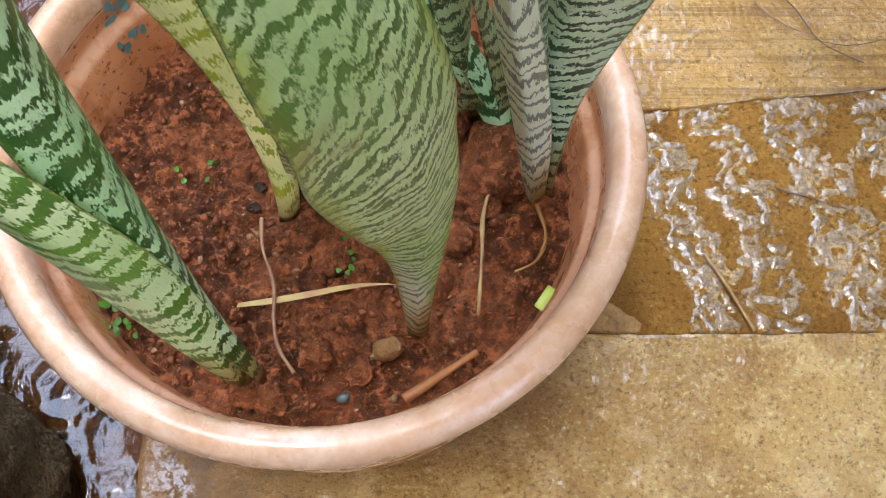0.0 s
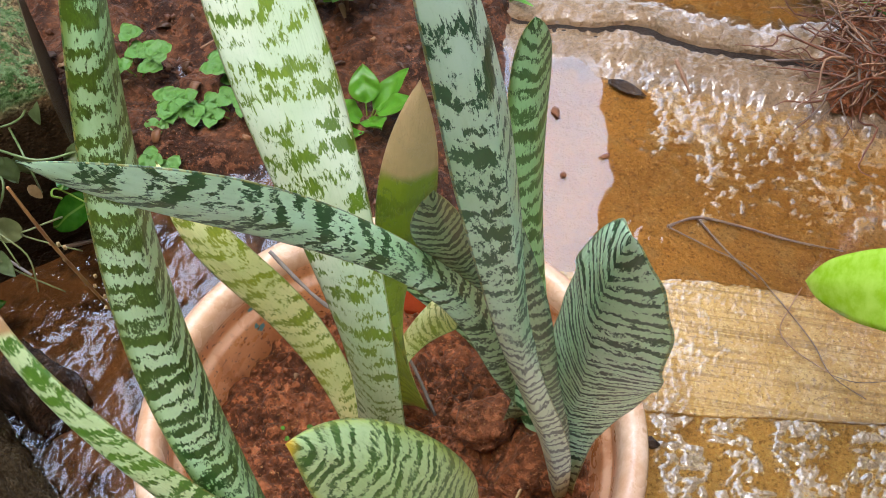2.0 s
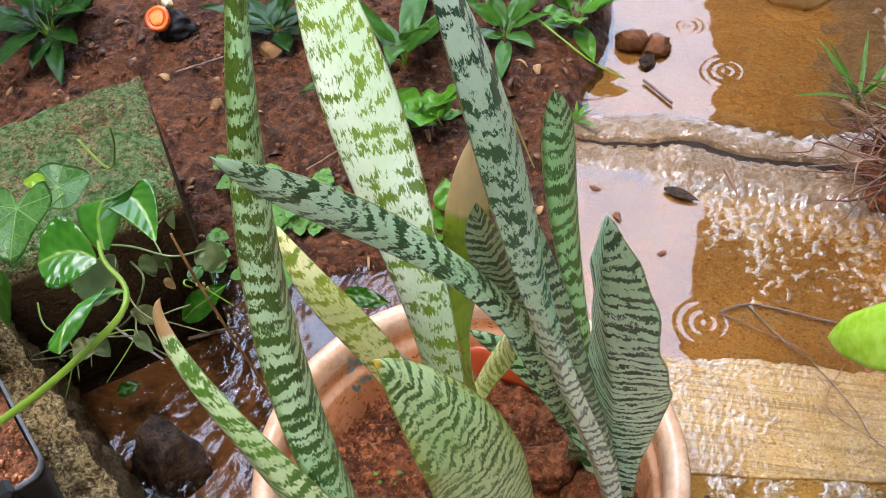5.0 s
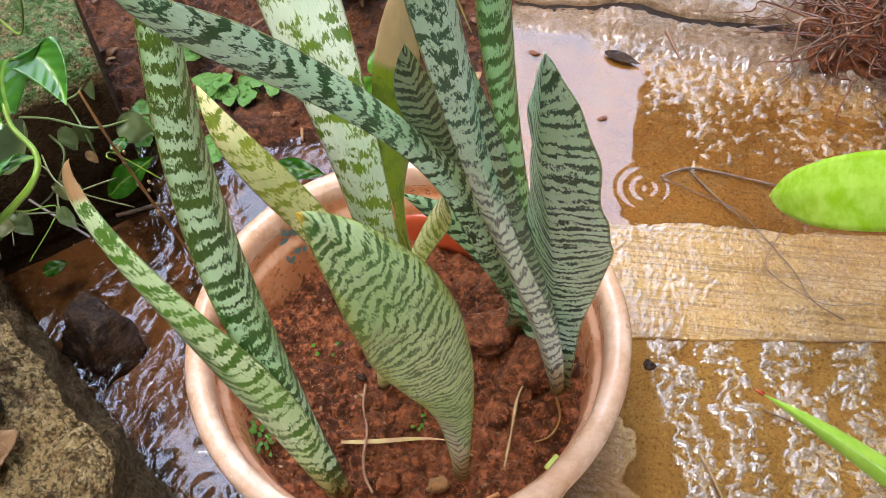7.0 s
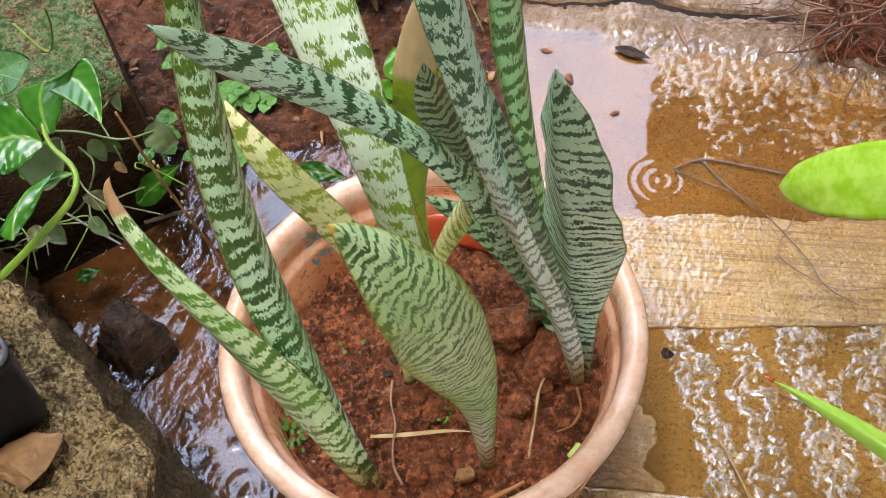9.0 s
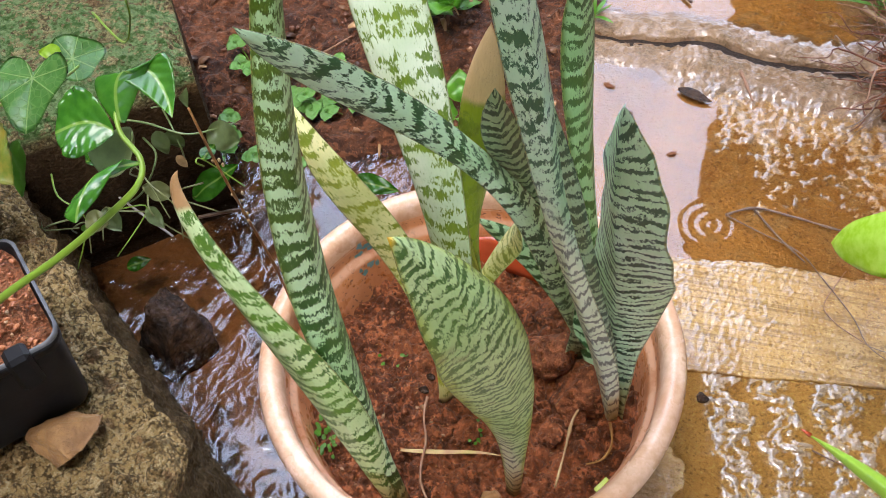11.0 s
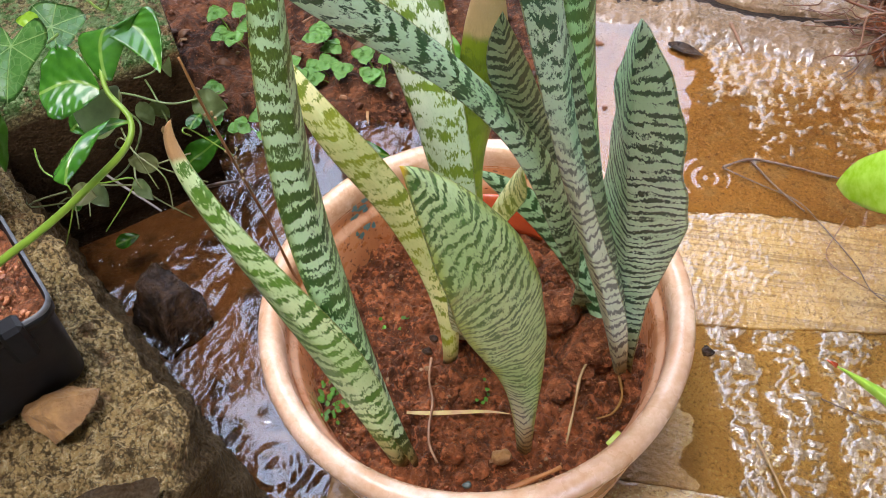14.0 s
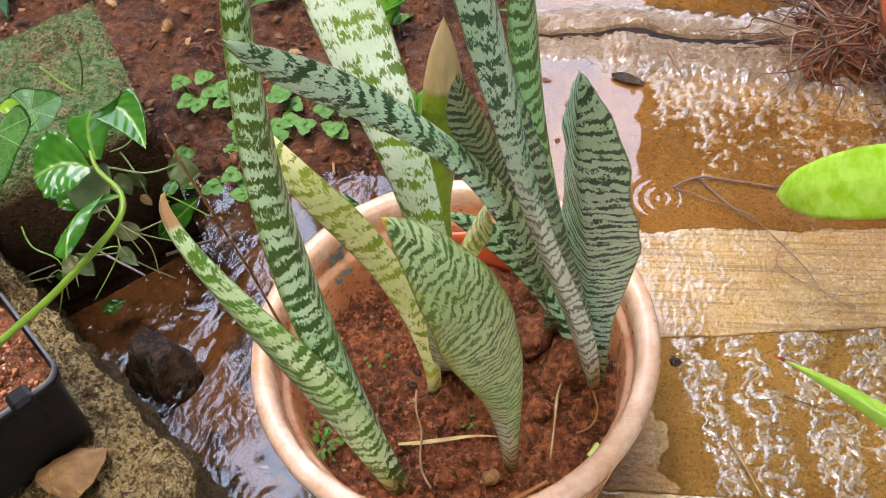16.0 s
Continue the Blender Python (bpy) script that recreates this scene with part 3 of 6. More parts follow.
# ---- ground ----
def crumbs(x, y, size, seed):
    """Rounded crumbs of earth, about size metres across."""
    d = noise.voronoi(Vector((x / size, y / size, seed)))[0]
    return max(0.0, 1.0 - d[0] * 1.25) * (0.5 + 0.5 * noise.noise(Vector((x * 60, y * 60, seed))))


def earth_height(x, y):
    edge = 0.27 + 0.05 * n3(x, y, 3.0, 9) - 0.10 * smooth01(x, -0.14, 0.0)
    bank = smooth01(y, edge, edge + 0.07) * (1 - smooth01(x, -0.015 + 0.03 * n3(x, y, 0, 7), 0.05))
    bank = max(bank, smooth01(-x, 0.80, 1.0), smooth01(x, 3.1, 3.3), smooth01(-y, 3.1, 3.3), smooth01(y, 4.1, 4.3))   # dry ground all round the yard
    h = -0.022 + bank * (0.030 + 0.05 * smooth01(y, 0.4, 1.3))
    near = 1 - smooth01(math.hypot(x, y - 0.4), 1.6, 3.0)
    h += near * (0.25 + 0.75 * bank) * (0.014 * fbm(x, y, 11, 4, 3.0) + 0.020 * crumbs(x, y, 0.028, 1.0) + 0.012 * crumbs(x, y, 0.013, 2.0))
    return h


def ground_mesh():
    def axis(lo, hi, step):
        far, v, k = [], hi, 0.03
        while v < 400:
            far.append(v)
            v += k
            k *= 1.35
        low, v, k = [], lo, 0.03
        while v > -400:
            v -= k
            k *= 1.35
            low.append(v)
        return low[::-1] + [lo + i * step for i in range(int(round((hi - lo) / step)))] + far

    xs, ys = axis(-0.95, 0.2, 0.005), axis(-0.1, 1.0, 0.005)
    bm = bmesh.new()
    g = [[bm.verts.new((x, y, earth_height(x, y))) for y in ys] for x in xs]
    for i in range(len(xs) - 1):
        for j in range(len(ys) - 1):
            bm.faces.new((g[i][j], g[i + 1][j], g[i + 1][j + 1], g[i][j + 1]))
    return bm


ground = tagged(part("ground", ground_mesh(), EARTH, upward=True), "wet red garden earth with clods and small stones", "ground", kind="structure")


def worn(x, y, y0, y1, deep=0.0015):
    e = min(y - y0, y1 - y) + 0.004 * fbm(x, y, 40, 2, 61.0)
    return -deep * (1 - smooth01(e, 0.0, 0.010))


def front_relief(x, y):
    crusty = smooth01(x + 0.02 * fbm(x, y, 30, 2, 15.0), 0.09, 0.15) * math.exp(-((y + 0.047 + 0.006 * fbm(x, y, 24, 2, 16.0)) / 0.014) ** 2)   # silt crust along the joint
    return 0.0030 * crusty * max(0.0, 0.6 * fbm(x, y, 170, 3, 17.0) + 0.9 * crumbs(x, y, 0.006, 18.0) + 0.15) + 0.0006 + 0.0016 * smooth01(-0.033 - y, 0.0, 0.035) + 0.0010 * fbm(x, y, 35, 4, 1.0) + 0.0012 * crumbs(x, y, 0.007, 5.0)


RIVULETS = ((0.232, 0.020), (0.278, 0.019), (0.335, 0.029), (0.390, 0.020))   # place across the slab, half-width


def washed_relief(x, y):
    """Four rivulets of silty wash running aslant down the slab, smooth wet cement between them."""
    near = 1 - smooth01(x + 0.30 * y + 0.02 * fbm(x, y, 22, 3, 10.0), 0.13, 0.215)   # raised out of the water towards the pot, so no sky mirrors there
    q = x + 0.22 * y + 0.012 * fbm(x, y, 26, 3, 4.0)
    run = max(math.exp(-((q - c) / w) ** 2) for c, w in RIVULETS)
    m = smooth01(run + 0.45 * fbm(x, y, 38, 3, 8.0), 0.25, 0.70)
    k = max(0.0, 0.7 * fbm(q, y * 0.8, 170, 3, 2.0) + 0.9 * crumbs(q, y * 0.85, 0.0065, 5.0) + 0.5 * crumbs(q, y, 0.0042, 7.0) + 0.12) * m
    return -0.0009 + 0.0026 * near + 0.0005 * fbm(x, y, 20, 3, 6.0) + 0.0032 * k, 0.6 * min(1.0, k * 1.8) - near


def strip_relief(x, y):
    m = 1 - smooth01(x - 0.25 * (y - 0.15) + 0.05 * fbm(x, y, 24, 3, 5.0), 0.17, 0.27)
    m = max(m, 0.85 * math.exp(-((y - 0.240 + 0.004 * fbm(x, y, 40, 2, 20.0)) / 0.013) ** 2) * (1 - smooth01(x, 0.24, 0.31)))
    m = 0.22 + 0.78 * m * smooth01(fbm(x, y, 55, 2, 19.0), -0.45, 0.15)
    k = max(0.0, 0.5 * fbm(x, y, 230, 3, 14.0) + 0.9 * crumbs(x, y, 0.0055, 16.0) + 0.7 * crumbs(x, y, 0.0036, 18.0) - 0.16) * m
    return 0.0013 + 0.00015 * fbm(x * 0.3, y, 60, 3, 4.0) + 0.0022 * k + worn(x, y, 0.10, 0.2525), 0.5 * min(1.0, 2.2 * k)


def basin_relief(x, y):
    rough = smooth01(x + 0.35 * (y - 0.4) + 0.04 * fbm(x, y, 18, 2, 9.0), 0.11, 0.20) * smooth01(y + 0.02 * fbm(x, y, 22, 2, 10.0), 0.275, 0.36)
    rise = smooth01(y + 0.10 * (x - 0.1) + 0.012 * fbm(x, y, 25, 2, 3.0), 0.478, 0.525)
    h = -0.006 + 0.0052 * rough + 0.003 * smooth01(y, 0.40, 0.50) * smooth01(x, 0.10, 0.24)
    h += 0.010 * rise + 0.0014 * fbm(x, y, 16, 3, 7.0)
    k = (0.6 * fbm(x, y, 115, 4, 8.0) + 0.9 * crumbs(x, y, 0.0085, 8.0) + 0.6 * crumbs(x, y, 0.0055, 9.0) - 0.14) * (rough + 0.25 * rise)
    return h + 0.0040 * k + 0.0026 * rise * fbm(x, y, 130, 4, 13.0) + worn(x, y, 0.2, 0.5465, 0.003), 0.5 * smooth01(k, 0.1, 0.5) + 2.0 * rise


def far_relief(x, y):
    shore = smooth01(y - 0.20 * abs(x - 0.05) + 0.34 * max(0.0, min(x, 0.27) - 0.11), 0.570, 0.615)
    h = 0.010 - 0.016 * shore
    k = (fbm(x, y, 95, 4, 12.0) + 0.6 * crumbs(x, y, 0.011, 12.0) - 0.12) * (0.3 + 0.7 * smooth01(x, 0.10, 0.20)) * (1 - 0.75 * smooth01(y, 0.60, 0.68))
    return h + 0.0018 * fbm(x, y, 22, 3, 11.0) + 0.0050 * k + 0.0026 * (1 - shore) * fbm(x, y, 130, 4, 17.0) + worn(x, y, 0.552, 2.0, 0.003) + 0.007 * smooth01(x, 0.29, 0.40), 2.0 * max(1 - shore, smooth01(x + 0.03 * fbm(x, y, 20, 2, 6.0), 0.29, 0.34)) + 0.5 * smooth01(k, 0.1, 0.5)


JOINTS = ((-0.0315, 0.003, 3.0, 0.0, 0.0), (0.1475, 0.002, 5.0, -0.0363, 0.104), (0.2535, 0.008, 7.0, -0.004, 0.06), (0.549, 0.010, 9.0, 0.011, -0.108))   # place, wander, seed, shift, slope


def wander(bm):
    """The joints run unevenly, as hand-laid cement does."""
    for v in bm.verts:
        for y0, amp, seed, shift, slope in JOINTS:
            near = 1 - smooth01(abs(v.co.y - y0), 0.006, 0.05)
            if near > 0:
                if y0 > 0.5 and v.co.y > y0:   # the crack gapes towards the roots
                    v.co.y += near * 0.011 * smooth01(v.co.x, 0.06, 0.16)
                v.co.y += near * (amp * fbm(v.co.x, 0.0, 11, 4, seed) + shift + slope * v.co.x)
    return bm


def slab(name, x0, x1, y0, y1, step, relief, material, label):
    return tagged(part(name, wander(sheet(x0, x1, y0, y1, step, relief, -0.06)), material), label, "paving slab", "concrete paving", "structure")


def yard(x, y):
    return 0.003 + 0.002 * fbm(x, y, 6, 3)


slab("pavement_1", -0.12, 0.47, -0.46, -0.0322, 0.0035, front_relief, TAN, "wet tan cement paving with sandy grain")
slab("pavement_2", -0.10, 0.47, -0.0312, 0.1470, 0.0019, washed_relief, ROUGH, "rain-washed rough cement with ridges of silt")
slab("pavement_3", -0.06, 0.47, 0.1480, 0.2528, 0.0015, strip_relief, STRIP, "smooth trowelled strip of wet ochre cement")
slab("pavement_4", 0.0, 0.47, 0.2538, 0.5465, 0.0026, basin_relief, MUDDY, "sunken cement slab under a muddy puddle")
slab("pavement_5", 0.0, 0.47, 0.5520, 1.10, 0.0036, far_relief, MUDDY, "broken cement slab behind a wide crack")
slab("pavement_6", 0.473, 3.0, -3.0, 4.0, 0.08, yard, TAN, "wet tan cement yard")
slab("pavement_7", -0.12, 0.47, -3.0, -0.463, 0.04, yard, TAN, "wet tan cement yard behind the pots")


# level fill just above the water, painted near-black for the crack's shade
seam = wander(sheet(0.0, 0.468, 0.536, 0.562, 0.004, lambda x, y: 0.0008 + 0.0012 * fbm(x, y, 60, 3, 71.0)))
tagged(part("ground_seam", seam, simple("crack_mud_shaded", (0.030, 0.015, 0.007), (0.014, 0.008, 0.004), 80, 0.5, 0.8, 0.004), upward=True), "wet earth in the crack between slabs, darkened for its shaded depth", "ground", kind="structure")

water = part("water", sheet(-0.56, 0.47, -0.30, 0.95, 0.05, lambda x, y: 0.0), WATER, upward=True)
tagged(water, "thin muddy rain water lying in puddles, ringed by drops", "water", kind="structure")
water.visible_shadow = False


# ---- unseen walls and roofs close the place; only eave and west wall are inferred ----
def box(x0, x1, y0, y1, z0, z1, bevel=0.01):
    bm = bmesh.new()
    bmesh.ops.create_cube(bm, size=1.0)
    for v in bm.verts:
        v.co = Vector(((x0 + x1) / 2 + v.co.x * (x1 - x0), (y0 + y1) / 2 + v.co.y * (y1 - y0), (z0 + z1) / 2 + v.co.z * (z1 - z0)))
    bmesh.ops.bevel(bm, geom=bm.edges[:], offset=bevel, segments=1, affect="EDGES")
    return bm


tagged(part("wall_east", box(1.9, 2.1, -1.6, 6.0, -0.05, 2.5), PLASTER, smooth=False), "weathered plaster house wall", "wall", kind="structure")
tagged(part("wall_west", box(-1.8, -1.6, -3.0, 6.0, -0.05, 3.2), PLASTER, smooth=False), "weathered plaster boundary wall", "wall", kind="structure")
tagged(part("roof", box(0.27, 2.4, -0.9, 6.2, 2.5, 2.62), ROOFING, smooth=False), "dark boarded eave of the house", "roof", kind="structure")
# roof and wall added out of view to cut sky light from behind
tagged(part("rear_shade_roof", box(-2.4, 2.4, -4.2, -0.92, 2.5, 2.62), ROOFING, smooth=False), "unseen dark roof added behind the walker to block sky light", "roof", kind="structure")
tagged(part("wall_south", box(-2.4, 2.4, -4.2, -4.0, -0.05, 2.5), PLASTER, smooth=False), "unseen plaster wall added behind the walker", "wall", kind="structure")

# ---- the potted snake plant ----
plant = thing("potted_snake_plant", "snake plant with banded leaves in a washed terracotta pot", "potted plant")
bm = bmesh.new()
lathe(bm, [(0.0, 0.0), (0.113, 0.0), (0.118, 0.004), (0.133, 0.06), (0.144, 0.12), (0.1485, 0.168), (0.1495, 0.173), (0.152, 0.176), (0.156, 0.181),
           (0.1595, 0.188), (0.160, 0.194), (0.158, 0.200), (0.153, 0.2035), (0.147, 0.203), (0.1435, 0.199), (0.142, 0.192), (0.141, 0.184)])
pot = part("pot", bm, POT, plant, "washed terracotta pot with a rolled pale rim")
bm = bmesh.new()
lathe(bm, [(0.1412, 0.186), (0.1405, 0.178), (0.1395, 0.172), (0.1365, 0.170), (0.1345, 0.166), (0.132, 0.150), (0.128, 0.130), (0.122, 0.10)])
part("inner_wall", bm, INSIDE, pot, "mud-specked inner wall of the pot")


def soil_relief(x, y):
    r = math.hypot(x, y)
    h = 0.1385 - 0.004 * smooth01(r, 0.07, 0.13) + 0.004 * fbm(x, y, 20, 3, 21.0)
    h += 0.018 * crumbs(x, y, 0.024, 4.0) + 0.018 * crumbs(x, y, 0.012, 6.0) + 0.011 * crumbs(x, y, 0.0065, 9.0) + 0.004 * fbm(x, y, 60, 4, 27.0) + 0.0025 * fbm(x, y, 150, 2, 23.0) - 0.007
    return h + 0.008 * math.exp(-((x - 0.06) ** 2 + (y - 0.05) ** 2) / 0.0010)


def soil_mesh():
    bm = bmesh.new()
    rings = [[bm.verts.new((0, 0, soil_relief(0, 0)))]]
    for i in range(1, 111):
        r = 0.1305 * i / 110
        rings.append([bm.verts.new((r * math.cos(2 * math.pi * k / 420), r * math.sin(2 * math.pi * k / 420), soil_relief(r * math.cos(2 * math.pi * k / 420), r * math.sin(2 * math.pi * k / 420)))) for k in range(420)])
    for k in range(420):
        bm.faces.new((rings[0][0], rings[1][k], rings[1][(k + 1) % 420]))
    for a, b in zip(rings[1:], rings[2:]):
        for k in range(420):
            bm.faces.new((a[k], a[(k + 1) % 420], b[(k + 1) % 420], b[k]))
    return bm


part("soil", soil_mesh(), SOIL, plant, "crumbly red-brown potting soil")


def grains(count, seed, place, lo, hi):
    """Many small crumbs as one mesh."""
    rnd = random.Random(seed)
    ball = bmesh.new()
    bmesh.ops.create_icosphere(ball, subdivisions=1, radius=1.0)
    ball.verts.index_update()
    points = [v.co.copy() for v in ball.verts]
    faces = [[v.index for v in f.verts] for f in ball.faces]
    ball.free()
    bm = bmesh.new()
    for _ in range(count):
        x, y, z = place(rnd)
        r = lo + (hi - lo) * rnd.random() ** 3
        m = pose(x, y, z + r * 0.3, rnd.uniform(0, 360), rnd.uniform(0, 360), 0) @ Matrix.Diagonal((r, r * rnd.uniform(0.6, 1), r * rnd.uniform(0.5, 0.9), 1))
        vs = [bm.verts.new(m @ p + Vector((rnd.uniform(-1, 1), rnd.uniform(-1, 1), rnd.uniform(-1, 1))) * r * 0.3) for p in points]
        for f in faces:
            bm.faces.new([vs[k] for k in f])
    return bm


def soil_bits():
    """Crumbs of the potting soil, a few of them pale."""
    n = Nodes("soil_bits")
    k, i = n.noise(160, 5, 0.6), n.island()
    c = n.mix(n.step(i, 0.1, 0.9), (0.17, 0.056, 0.024), (0.30, 0.105, 0.042))
    c = n.mix(n.step(i, 0.955, 0.96), c, (0.50, 0.33, 0.20))
    n.set(Base_Color=n.mix(k, c, (0.10, 0.034, 0.015)), Roughness=0.45, Specular_IOR_Level=0.25)
    return n.bump(n.noise(400, 4), 0.7, 0.002).m


SOILBITS = soil_bits()


def in_pot(rnd):
    r, a = 0.126 * math.sqrt(rnd.random()), rnd.uniform(0, 2 * math.pi)
    return r * math.cos(a), r * math.sin(a), soil_relief(r * math.cos(a), r * math.sin(a))


tagged(part("loose_soil", grains(2200, 5, in_pot, 0.0005, 0.0029), SOILBITS, plant), kind="stuff")


def wall_r(z):
    prof = [(0.10, 0.122), (0.130, 0.128), (0.150, 0.132), (0.166, 0.1345), (0.170, 0.1365), (0.172, 0.1395), (0.178, 0.1405), (0.186, 0.1412), (0.21, 0.142)]
    for (z0, r0), (z1, r1) in zip(prof, prof[1:]):
        if z <= z1:
            return r0 + (r1 - r0) * (z - z0) / (z1 - z0)
    return prof[-1][1]


bm = bmesh.new()
for a0, z, wa, wz in ((139, 0.186, 2.2, 0.004), (141, 0.180, 3.0, 0.003), (143.5, 0.184, 1.4, 0.006), (140, 0.1755, 1.6, 0.003), (144.5, 0.176, 2.4, 0.0025), (142, 0.163, 2.6, 0.004), (145, 0.158, 2.0, 0.004), (139.5, 0.160, 1.2, 0.004), (146.5, 0.163, 1.2, 0.003)):
    ring = []
    for k in range(14):
        t = 2 * math.pi * k / 14
        q = 0.75 + 0.5 * n3(k * 0.9, a0, z * 200)
        aa, zz = radians(a0 + wa * math.cos(t) * q), z + wz * math.sin(t) * q
        ring.append(bm.verts.new(((wall_r(zz) - 0.0008) * math.cos(aa), (wall_r(zz) - 0.0008) * math.sin(aa), zz)))
    aa = radians(a0)
    mid = bm.verts.new(((wall_r(z) - 0.0009) * math.cos(aa), (wall_r(z) - 0.0009) * math.sin(aa), z))
    for k in range(14):
        bm.faces.new((mid, ring[k], ring[(k + 1) % 14]))
part("paint_patch", bm, BLUE, pot, "flaking blue paint on the inner wall")

